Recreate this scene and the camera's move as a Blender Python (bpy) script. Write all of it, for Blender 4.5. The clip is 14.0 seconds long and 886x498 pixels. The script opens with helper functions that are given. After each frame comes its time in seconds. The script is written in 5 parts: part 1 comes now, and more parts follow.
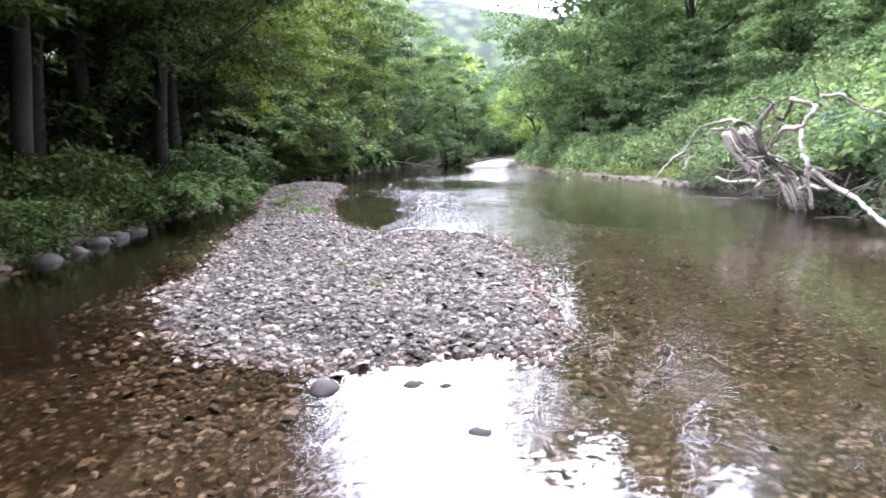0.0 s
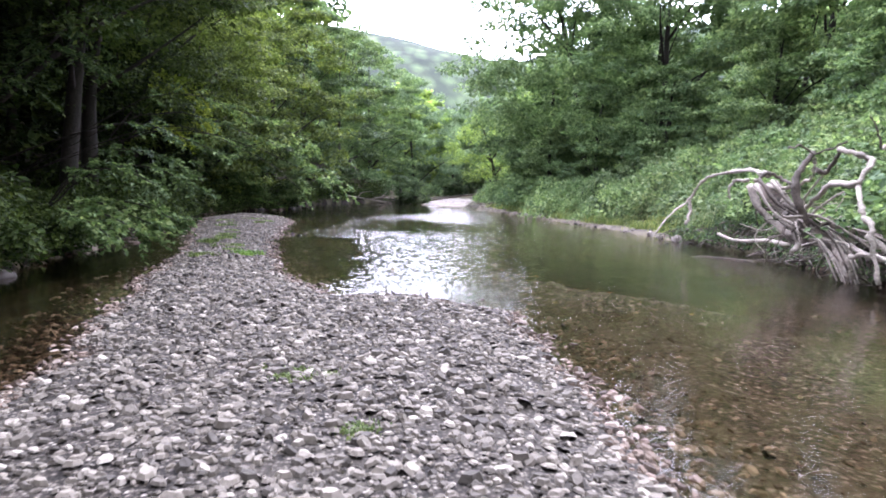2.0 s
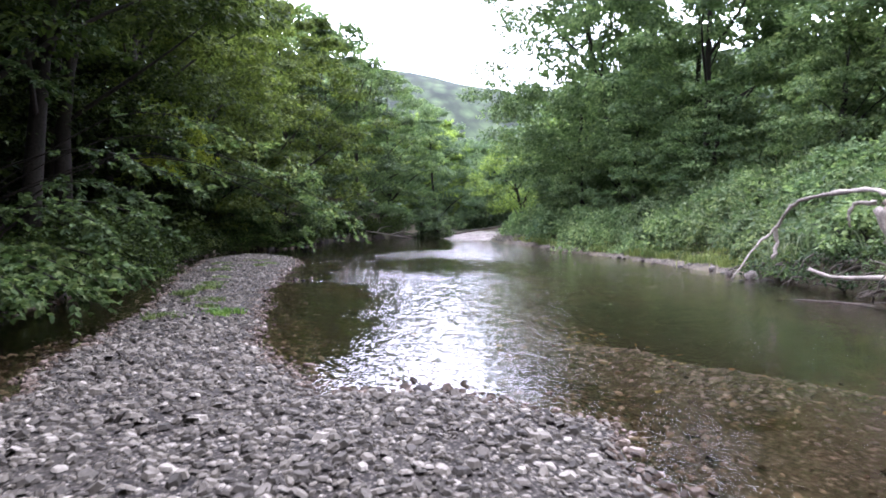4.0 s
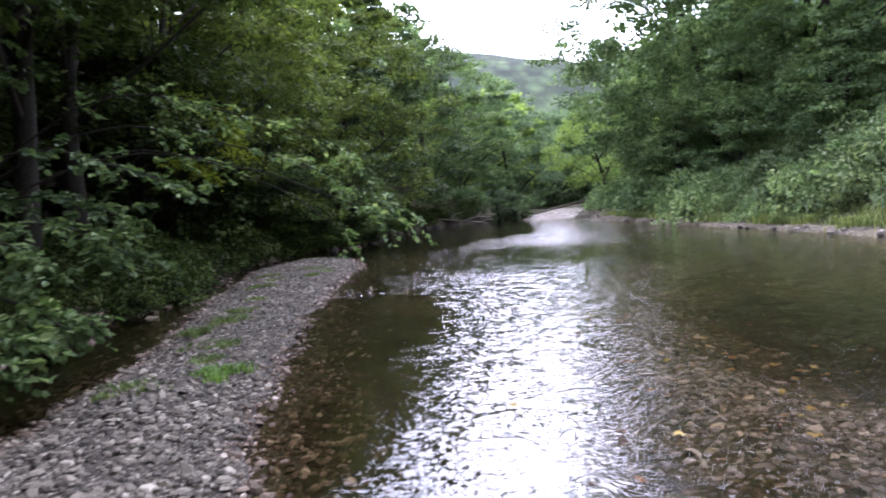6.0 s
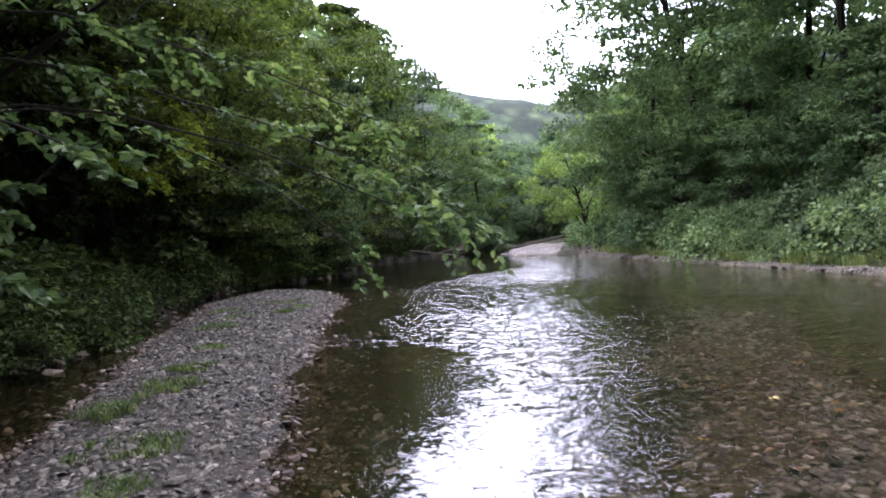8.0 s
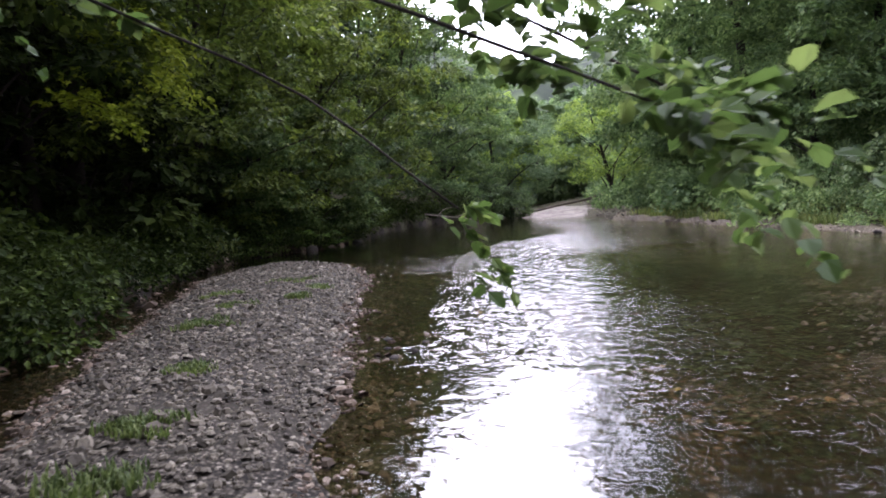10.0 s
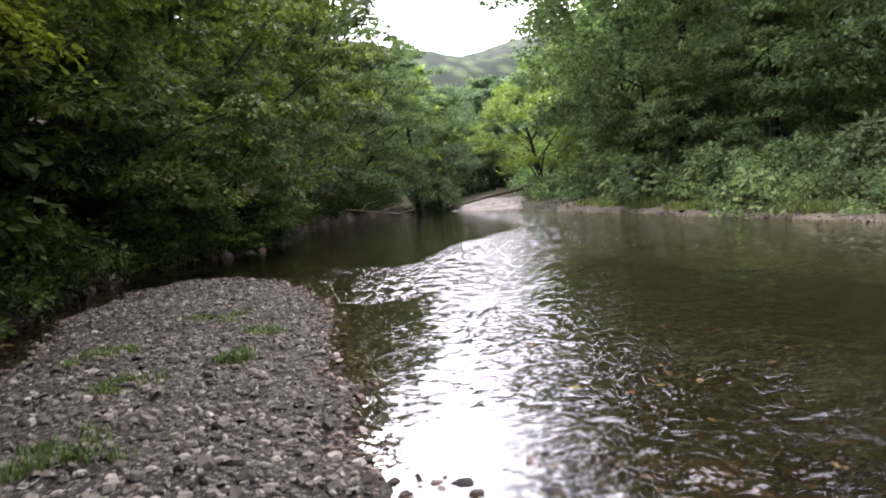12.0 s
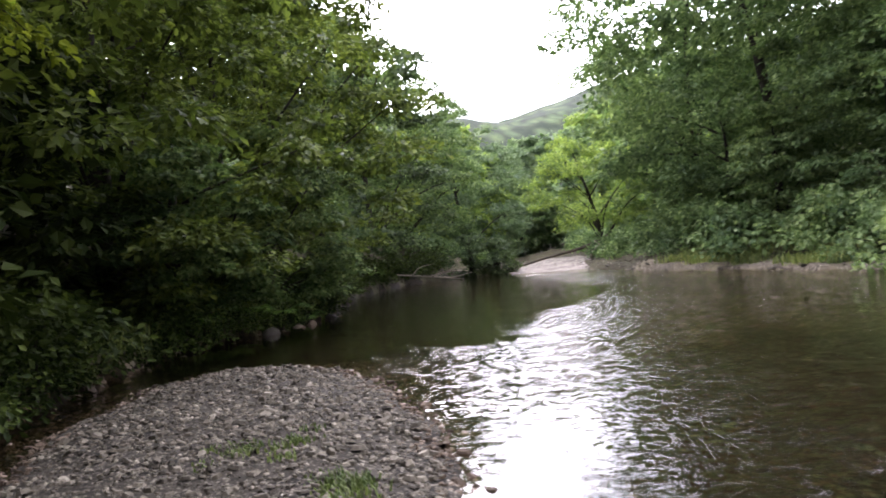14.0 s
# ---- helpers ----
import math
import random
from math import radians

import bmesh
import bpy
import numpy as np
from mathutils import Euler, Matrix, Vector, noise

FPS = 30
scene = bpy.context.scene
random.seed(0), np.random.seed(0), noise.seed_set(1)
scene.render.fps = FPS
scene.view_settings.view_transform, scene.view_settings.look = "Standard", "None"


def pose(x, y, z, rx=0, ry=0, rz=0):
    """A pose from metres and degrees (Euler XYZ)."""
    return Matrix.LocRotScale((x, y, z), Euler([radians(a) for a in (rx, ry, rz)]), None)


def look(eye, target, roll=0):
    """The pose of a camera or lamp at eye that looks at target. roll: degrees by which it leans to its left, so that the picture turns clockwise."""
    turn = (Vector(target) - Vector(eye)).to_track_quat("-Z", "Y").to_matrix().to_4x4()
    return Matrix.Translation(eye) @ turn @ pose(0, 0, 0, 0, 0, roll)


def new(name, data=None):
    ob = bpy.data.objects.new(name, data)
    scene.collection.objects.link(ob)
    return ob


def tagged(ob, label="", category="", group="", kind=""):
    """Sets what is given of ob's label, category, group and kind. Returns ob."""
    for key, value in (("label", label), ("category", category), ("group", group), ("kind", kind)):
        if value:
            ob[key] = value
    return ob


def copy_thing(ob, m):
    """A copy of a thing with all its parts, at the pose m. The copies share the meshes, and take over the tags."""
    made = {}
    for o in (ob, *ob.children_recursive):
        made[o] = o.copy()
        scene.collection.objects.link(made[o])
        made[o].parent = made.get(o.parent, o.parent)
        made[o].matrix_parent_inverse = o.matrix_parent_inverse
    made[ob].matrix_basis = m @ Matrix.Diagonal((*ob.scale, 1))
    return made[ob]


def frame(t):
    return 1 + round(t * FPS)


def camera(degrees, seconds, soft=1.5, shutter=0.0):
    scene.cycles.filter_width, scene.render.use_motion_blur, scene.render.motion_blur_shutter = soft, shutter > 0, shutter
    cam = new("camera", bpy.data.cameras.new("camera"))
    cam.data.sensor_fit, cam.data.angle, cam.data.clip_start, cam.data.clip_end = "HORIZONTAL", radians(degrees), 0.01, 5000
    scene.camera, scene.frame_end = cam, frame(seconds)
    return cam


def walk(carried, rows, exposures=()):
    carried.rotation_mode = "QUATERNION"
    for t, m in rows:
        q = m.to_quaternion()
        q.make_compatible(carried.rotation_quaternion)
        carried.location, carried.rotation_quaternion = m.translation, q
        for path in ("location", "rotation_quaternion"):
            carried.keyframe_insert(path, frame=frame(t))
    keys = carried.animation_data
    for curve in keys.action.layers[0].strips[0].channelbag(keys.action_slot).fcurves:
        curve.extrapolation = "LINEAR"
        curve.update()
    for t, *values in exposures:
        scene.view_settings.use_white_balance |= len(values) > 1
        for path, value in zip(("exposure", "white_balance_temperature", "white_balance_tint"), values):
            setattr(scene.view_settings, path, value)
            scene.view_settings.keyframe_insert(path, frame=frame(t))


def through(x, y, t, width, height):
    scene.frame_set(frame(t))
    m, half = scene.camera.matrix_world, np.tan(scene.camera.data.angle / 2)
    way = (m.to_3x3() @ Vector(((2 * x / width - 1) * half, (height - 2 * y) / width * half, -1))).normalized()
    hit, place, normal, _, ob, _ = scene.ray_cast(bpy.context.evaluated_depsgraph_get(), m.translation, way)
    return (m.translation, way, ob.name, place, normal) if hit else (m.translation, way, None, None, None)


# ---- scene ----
cam = camera(67.3, 14.0, soft=1.8, shutter=0.3)
ROWS = [
    (0.0, 0.335, 0.209, 1.495, 81.47, 1.26, 0.47),
    (0.5, 0.065, 0.900, 1.505, 81.38, -0.41, -3.84),
    (1.0, -0.081, 1.686, 1.508, 86.05, -1.53, -5.60),
    (1.5, -0.098, 2.512, 1.530, 85.03, -3.28, -3.26),
    (2.0, -0.212, 3.356, 1.499, 84.64, -1.85, -3.89),
    (2.5, -0.172, 4.113, 1.456, 86.29, -1.26, -3.12),
    (5.0, -0.213, 8.143, 1.563, 87.49, 0.94, 0.06),
    (5.5, -0.215, 9.047, 1.585, 86.37, 1.64, 9.30),
    (6.0, -0.286, 10.005, 1.570, 86.15, 4.57, 4.27),
    (6.5, -0.738, 10.960, 1.500, 86.09, 2.76, -3.34),
    (7.0, -1.137, 11.845, 1.468, 83.65, 5.67, -9.31),
    (7.5, -1.467, 12.552, 1.411, 86.19, 4.08, -8.43),
    (8.0, -1.627, 13.347, 1.381, 88.91, 2.71, 0.49),
    (8.5, -1.801, 14.227, 1.354, 86.44, 3.00, -2.89),
    (9.0, -2.060, 14.909, 1.339, 86.64, 3.01, 1.11),
    (11.5, -3.305, 19.205, 1.382, 84.21, 3.09, -4.01),
    (12.0, -3.621, 19.978, 1.405, 84.70, 3.92, -7.49),
    (12.5, -3.792, 20.629, 1.401, 86.47, 4.76, -8.75),
    (13.0, -3.923, 21.459, 1.386, 84.53, 5.57, -6.45),
    (13.5, -4.142, 22.308, 1.316, 90.62, 3.79, -7.28),
    (14.0, -4.266, 22.994, 1.316, 90.55, 5.53, -4.26),
]
EXPOSURES = [(0.0, 1.5, 5850, 27), (2.7, 1.05, 5800, 28), (5.0, 0.68, 5750, 27), (7.0, 0.45, 5800, 28), (9.0, 0.33, 5900, 28), (11.5, 0.47, 6500, 24), (14.0, 0.57, 6500, 24)]
walk(cam, [(t, pose(x, y, z, rx, ry, rz)) for t, x, y, z, rx, ry, rz in ROWS], EXPOSURES)

# ---- sky and sun: a bright overcast afternoon ----
SUN_UP, SUN_TURN = radians(28), radians(3)
world = bpy.data.worlds.new("overcast_sky")
scene.world = world
world.use_nodes = True
wn = world.node_tree
sky = wn.nodes.new("ShaderNodeTexSky")
sky.sky_type, sky.sun_disc, sky.sun_elevation, sky.sun_rotation = "NISHITA", False, SUN_UP, SUN_TURN
sky.air_density, sky.dust_density = 1.0, 4.0
pale = wn.nodes.new("ShaderNodeHueSaturation")
pale.inputs["Saturation"].default_value = 0.25
wn.links.new(sky.outputs["Color"], pale.inputs["Color"])
veil = wn.nodes.new("ShaderNodeMix")
veil.data_type = "RGBA"
veil.inputs[0].default_value = 0.85
# an overcast sky is about three times as bright overhead as at the horizon
up_down = wn.nodes.new("ShaderNodeSeparateXYZ")
wn.links.new(wn.nodes.new("ShaderNodeTexCoord").outputs["Generated"], up_down.inputs[0])
cloud = wn.nodes.new("ShaderNodeValToRGB")
cloud.color_ramp.elements[0].color = (13.8, 14.6, 16.2, 1)
cloud.color_ramp.elements[1].color = (37.4, 39.6, 43.6, 1)
wn.links.new(up_down.outputs[2], cloud.inputs[0])
# and brighter towards the hidden sun than away from it
glow = wn.nodes.new("ShaderNodeVectorMath")
glow.operation = "DOT_PRODUCT"
glow.inputs[1].default_value = (math.sin(SUN_TURN) * math.cos(SUN_UP), math.cos(SUN_TURN) * math.cos(SUN_UP), math.sin(SUN_UP))
wn.links.new(up_down.inputs[0].links[0].from_socket, glow.inputs[0])
share = wn.nodes.new("ShaderNodeMapRange")
share.interpolation_type = "SMOOTHSTEP"
for k, v in ((1, -0.15), (2, 1.0), (3, 0.28), (4, 2.1)):
    share.inputs[k].default_value = v
wn.links.new(glow.outputs["Value"], share.inputs[0])
lit = wn.nodes.new("ShaderNodeVectorMath")
lit.operation = "SCALE"
wn.links.new(cloud.outputs[0], lit.inputs[0])
wn.links.new(share.outputs[0], lit.inputs["Scale"])
wn.links.new(lit.outputs[0], veil.inputs[7])
wn.links.new(pale.outputs["Color"], veil.inputs[6])
wn.links.new(veil.outputs[2], wn.nodes["Background"].inputs["Color"])
wn.nodes["Background"].inputs["Strength"].default_value = 0.15
sun = new("sun", bpy.data.lights.new("sun", "SUN"))
sun.data.energy, sun.data.angle, sun.data.color = 0.35, radians(17), (1.0, 0.98, 0.95)
sun.matrix_world = look((math.sin(SUN_TURN) * math.cos(SUN_UP) * 50, math.cos(SUN_TURN) * math.cos(SUN_UP) * 50, math.sin(SUN_UP) * 50), (0, 0, 0))


# ---- materials ----
def material(name, rough=0.7, spec=0.4):
    m = bpy.data.materials.new(name)
    m.use_nodes = True
    b = m.node_tree.nodes["Principled BSDF"]
    b.inputs["Roughness"].default_value = rough
    b.inputs["Specular IOR Level"].default_value = spec
    return m, m.node_tree, b


def node(nt, kind, **values):
    n = nt.nodes.new(kind)
    for key, value in values.items():
        n.inputs[key].default_value = value
    return n


def ramp(nt, source, stops):
    r = nt.nodes.new("ShaderNodeValToRGB")
    e = r.color_ramp.elements
    while len(e) < len(stops):
        e.new(0.5)
    for el, (p, c) in zip(e, stops):
        el.position, el.color = p, (*c, 1)
    nt.links.new(source, r.inputs["Fac"])
    return r.outputs["Color"]


def mixed(nt, a, b, fac, mode="MIX"):
    m = nt.nodes.new("ShaderNodeMix")
    m.data_type, m.blend_type = "RGBA", mode
    for sock, v in ((m.inputs[0], fac), (m.inputs[6], a), (m.inputs[7], b)):
        if isinstance(v, (int, float)):
            sock.default_value = v
        elif isinstance(v, tuple):
            sock.default_value = (*v, 1)
        else:
            nt.links.new(v, sock)
    return m.outputs[2]


def noise_tex(nt, scale, detail=4.0, rough=0.55, coords=None):
    n = node(nt, "ShaderNodeTexNoise", Scale=scale, Detail=detail, Roughness=rough)
    if coords is None:
        coords = nt.nodes.new("ShaderNodeTexCoord").outputs["Object"]
    nt.links.new(coords, n.inputs["Vector"])
    return n.outputs["Fac"]


def bumped(nt, b, height, strength, distance):
    n = node(nt, "ShaderNodeBump", Strength=strength, Distance=distance)
    nt.links.new(height, n.inputs["Height"])
    nt.links.new(n.outputs["Normal"], b.inputs["Normal"])


def leaf_material(name, dark, mid, light, through=0.34, sheen=0.12):
    m, nt, b = material(name, 0.55, sheen)
    geo = nt.nodes.new("ShaderNodeNewGeometry")
    c = ramp(nt, geo.outputs["Random Per Island"], [(0.0, dark), (0.55, mid), (1.0, light)])
    # light and dark clumps put into the leaf colour, as if unevenly lit
    clump_light = ramp(nt, noise_tex(nt, 0.55, 3), [(0.33, (0.58, 0.64, 0.62)), (0.67, (1.4, 1.34, 1.15))])
    c = mixed(nt, c, clump_light, 1.0, "MULTIPLY")
    nt.links.new(c, b.inputs["Base Color"])
    tr = nt.nodes.new("ShaderNodeBsdfTranslucent")
    nt.links.new(mixed(nt, c, (1.55, 1.6, 1.05), 1.0, "MULTIPLY"), tr.inputs["Color"])
    mix = node(nt, "ShaderNodeMixShader", Fac=through)
    nt.links.new(b.outputs[0], mix.inputs[1])
    nt.links.new(tr.outputs[0], mix.inputs[2])
    nt.links.new(mix.outputs[0], nt.nodes["Material Output"].inputs["Surface"])
    return m


# shaded, plain and sunlit alder leaf copies: light and shade are in their colours
LEAF_SHADED = leaf_material("shaded_alder_leaf", (0.016, 0.026, 0.007), (0.032, 0.05, 0.013), (0.08, 0.11, 0.03), 0.22, 0.06)
# understory leaf with the wood's deep shade put into its colour
LEAF_SHADED_FLOOR = leaf_material("shaded_floor_leaf", (0.009, 0.015, 0.004), (0.017, 0.027, 0.008), (0.04, 0.056, 0.016), 0.12, 0.03)
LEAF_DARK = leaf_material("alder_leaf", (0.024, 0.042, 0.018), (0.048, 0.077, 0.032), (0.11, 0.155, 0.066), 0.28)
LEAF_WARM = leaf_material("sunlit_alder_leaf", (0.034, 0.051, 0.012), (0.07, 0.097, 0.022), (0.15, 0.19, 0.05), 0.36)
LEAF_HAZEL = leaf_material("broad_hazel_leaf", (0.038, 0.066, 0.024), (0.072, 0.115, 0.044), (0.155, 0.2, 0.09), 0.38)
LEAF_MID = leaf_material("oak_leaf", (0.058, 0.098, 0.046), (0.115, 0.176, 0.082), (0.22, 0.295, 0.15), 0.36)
LEAF_BLUE = leaf_material("bramble_leaf", (0.054, 0.085, 0.043), (0.105, 0.145, 0.075), (0.2, 0.245, 0.138))
LEAF_LIGHT = leaf_material("willow_leaf", (0.07, 0.112, 0.052), (0.13, 0.19, 0.088), (0.235, 0.3, 0.155), 0.4)
LEAF_LIME = leaf_material("lime_willow_leaf", (0.085, 0.13, 0.038), (0.155, 0.22, 0.066), (0.25, 0.32, 0.11), 0.48)
LEAF_YELLOW = leaf_material("yellow_green_leaf", (0.09, 0.122, 0.016), (0.16, 0.2, 0.027), (0.25, 0.295, 0.046), 0.42)
# greyer, bluer green carries distance haze in the leaf colour
LEAF_FAR = leaf_material("hazed_far_leaf", (0.06, 0.098, 0.056), (0.108, 0.16, 0.094), (0.18, 0.24, 0.15), 0.36)
WEED = leaf_material("dusty_weed_leaf", (0.05, 0.075, 0.03), (0.085, 0.115, 0.045), (0.14, 0.17, 0.075))
GRASS = leaf_material("grass_blade", (0.082, 0.112, 0.042), (0.145, 0.183, 0.068), (0.24, 0.262, 0.12))
TALL_WEED = leaf_material("tall_weed_leaf", (0.07, 0.095, 0.055), (0.12, 0.15, 0.09), (0.21, 0.235, 0.15), 0.4)
FERN = leaf_material("fern_leaf", (0.06, 0.11, 0.03), (0.09, 0.16, 0.042), (0.15, 0.23, 0.065))


def bark_material(name, a, b_, scale=18.0):
    m, nt, b = material(name, 0.85, 0.25)
    co = nt.nodes.new("ShaderNodeTexCoord").outputs["Object"]
    n1, n2 = noise_tex(nt, scale, 5, 0.6, co), noise_tex(nt, 1.7, 3, 0.5, co)
    c = ramp(nt, n1, [(0.3, a), (0.7, b_)])
    c = mixed(nt, c, ramp(nt, n2, [(0.35, (0.7, 0.72, 0.66)), (0.65, (1.1, 1.08, 1.05))]), 1.0, "MULTIPLY")
    nt.links.new(c, b.inputs["Base Color"])
    bumped(nt, b, n1, 0.6, 0.02)
    return m


BARK = bark_material("tree_bark", (0.014, 0.011, 0.008), (0.034, 0.028, 0.022))
DEADWOOD = bark_material("bleached_deadwood", (0.17, 0.14, 0.115), (0.42, 0.365, 0.31), 25)
WETWOOD = bark_material("dark_rotten_wood", (0.055, 0.045, 0.036), (0.13, 0.105, 0.085), 22)


def soil_material():
    m, nt, b = material("bank_soil", 0.95, 0.2)
    c = ramp(nt, noise_tex(nt, 9, 6), [(0.3, (0.03, 0.024, 0.016)), (0.55, (0.06, 0.05, 0.03)), (0.75, (0.06, 0.075, 0.028))])
    c = mixed(nt, c, ramp(nt, noise_tex(nt, 0.5, 3), [(0.4, (0.8, 0.8, 0.75)), (0.6, (1.15, 1.2, 1.0))]), 1.0, "MULTIPLY")
    nt.links.new(c, b.inputs["Base Color"])
    bumped(nt, b, noise_tex(nt, 14, 6), 0.7, 0.06)
    return m


def bed_material(name, tints, silt, size):
    m, nt, b = material(name, 0.92, 0.15)
    co = nt.nodes.new("ShaderNodeTexCoord").outputs["Object"]
    v = node(nt, "ShaderNodeTexVoronoi", Scale=size, Randomness=1.0)
    nt.links.new(co, v.inputs["Vector"])
    cell = nt.nodes.new("ShaderNodeSeparateColor")
    nt.links.new(v.outputs["Color"], cell.inputs[0])
    c = ramp(nt, cell.outputs[0], tints)
    gap = ramp(nt, v.outputs["Distance"], [(0.3, (1, 1, 1)), (0.6, (0.28, 0.26, 0.25))])
    c = mixed(nt, c, gap, 1.0, "MULTIPLY")
    c = mixed(nt, c, silt, ramp(nt, noise_tex(nt, 1.1, 4, 0.6, co), [(0.42, (0, 0, 0)), (0.7, (0.8, 0.8, 0.8))]))
    nt.links.new(c, b.inputs["Base Color"])
    bumped(nt, b, v.outputs["Distance"], -0.8, 0.04)
    return m


SOIL = soil_material()
STONE_TINTS = [(0.0, (0.038, 0.033, 0.025)), (0.4, (0.092, 0.08, 0.062)), (0.88, (0.162, 0.142, 0.11)), (1.0, (0.3, 0.27, 0.218))]
GRAVEL = bed_material("fine_gravel", [(0.0, (0.012, 0.01, 0.008)), (0.45, (0.049, 0.042, 0.032)), (0.85, (0.128, 0.111, 0.086)), (1.0, (0.3, 0.27, 0.22))], (0.039, 0.033, 0.024), 42)
# beds darken from shallows to pools, standing in for light lost in depth
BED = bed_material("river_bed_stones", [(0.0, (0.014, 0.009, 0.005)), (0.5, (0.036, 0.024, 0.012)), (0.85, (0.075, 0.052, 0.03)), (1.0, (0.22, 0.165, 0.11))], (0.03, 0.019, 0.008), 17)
MARGIN = bed_material("gravel_margin", [(0.0, (0.06, 0.05, 0.036)), (0.4, (0.135, 0.113, 0.085)), (0.88, (0.22, 0.19, 0.145)), (1.0, (0.36, 0.32, 0.25))], (0.18, 0.152, 0.095), 20)
SHALLOWS = bed_material("shallow_bed_stones", [(0.0, (0.03, 0.022, 0.017)), (0.5, (0.07, 0.055, 0.044)), (0.85, (0.14, 0.113, 0.094)), (1.0, (0.32, 0.28, 0.24))], (0.055, 0.042, 0.028), 22)
# pool mud, its colour darkened for the light deep water takes
DEEP_MUD = bed_material("depth_darkened_mud", [(0.0, (0.01, 0.006, 0.003)), (0.8, (0.022, 0.013, 0.006)), (1.0, (0.07, 0.045, 0.022))], (0.015, 0.009, 0.004), 15)
SAND = bed_material("pale_sand_gravel", [(0.0, (0.28, 0.24, 0.2)), (1.0, (0.48, 0.43, 0.38))], (0.36, 0.31, 0.27), 9)


def stone_material(name, island, tints):
    m, nt, b = material(name, 0.8, 0.2)
    co = nt.nodes.new("ShaderNodeTexCoord").outputs["Object"]
    r = nt.nodes.new("ShaderNodeNewGeometry").outputs["Random Per Island"] if island else nt.nodes.new("ShaderNodeObjectInfo").outputs["Random"]
    c = ramp(nt, r, tints)
    grain = noise_tex(nt, 45, 4, 0.6, co)
    c = mixed(nt, c, ramp(nt, grain, [(0.3, (0.78, 0.76, 0.74)), (0.7, (1.15, 1.14, 1.12))]), 1.0, "MULTIPLY")
    nt.links.new(c, b.inputs["Base Color"])
    bumped(nt, b, grain, 0.35, 0.008)
    return m


PEBBLE = stone_material("dry_pebbles", True, STONE_TINTS)
STONE = stone_material("dry_stone", False, STONE_TINTS)
WET_PEBBLE = stone_material("wet_pebbles", True, [(0.0, (0.035, 0.025, 0.017)), (0.45, (0.085, 0.062, 0.042)), (0.8, (0.16, 0.12, 0.09)), (1.0, (0.31, 0.26, 0.21))])
SHOAL_PEBBLE = stone_material("shoal_pebbles", True, [(0.0, (0.06, 0.053, 0.054)), (0.5, (0.14, 0.123, 0.125)), (0.88, (0.25, 0.222, 0.22)), (0.95, (0.42, 0.38, 0.35)), (1.0, (0.26, 0.18, 0.1))])
DARK_ROCK = stone_material("dark_wet_rock", False, [(0.0, (0.022, 0.019, 0.016)), (1.0, (0.055, 0.047, 0.04))])


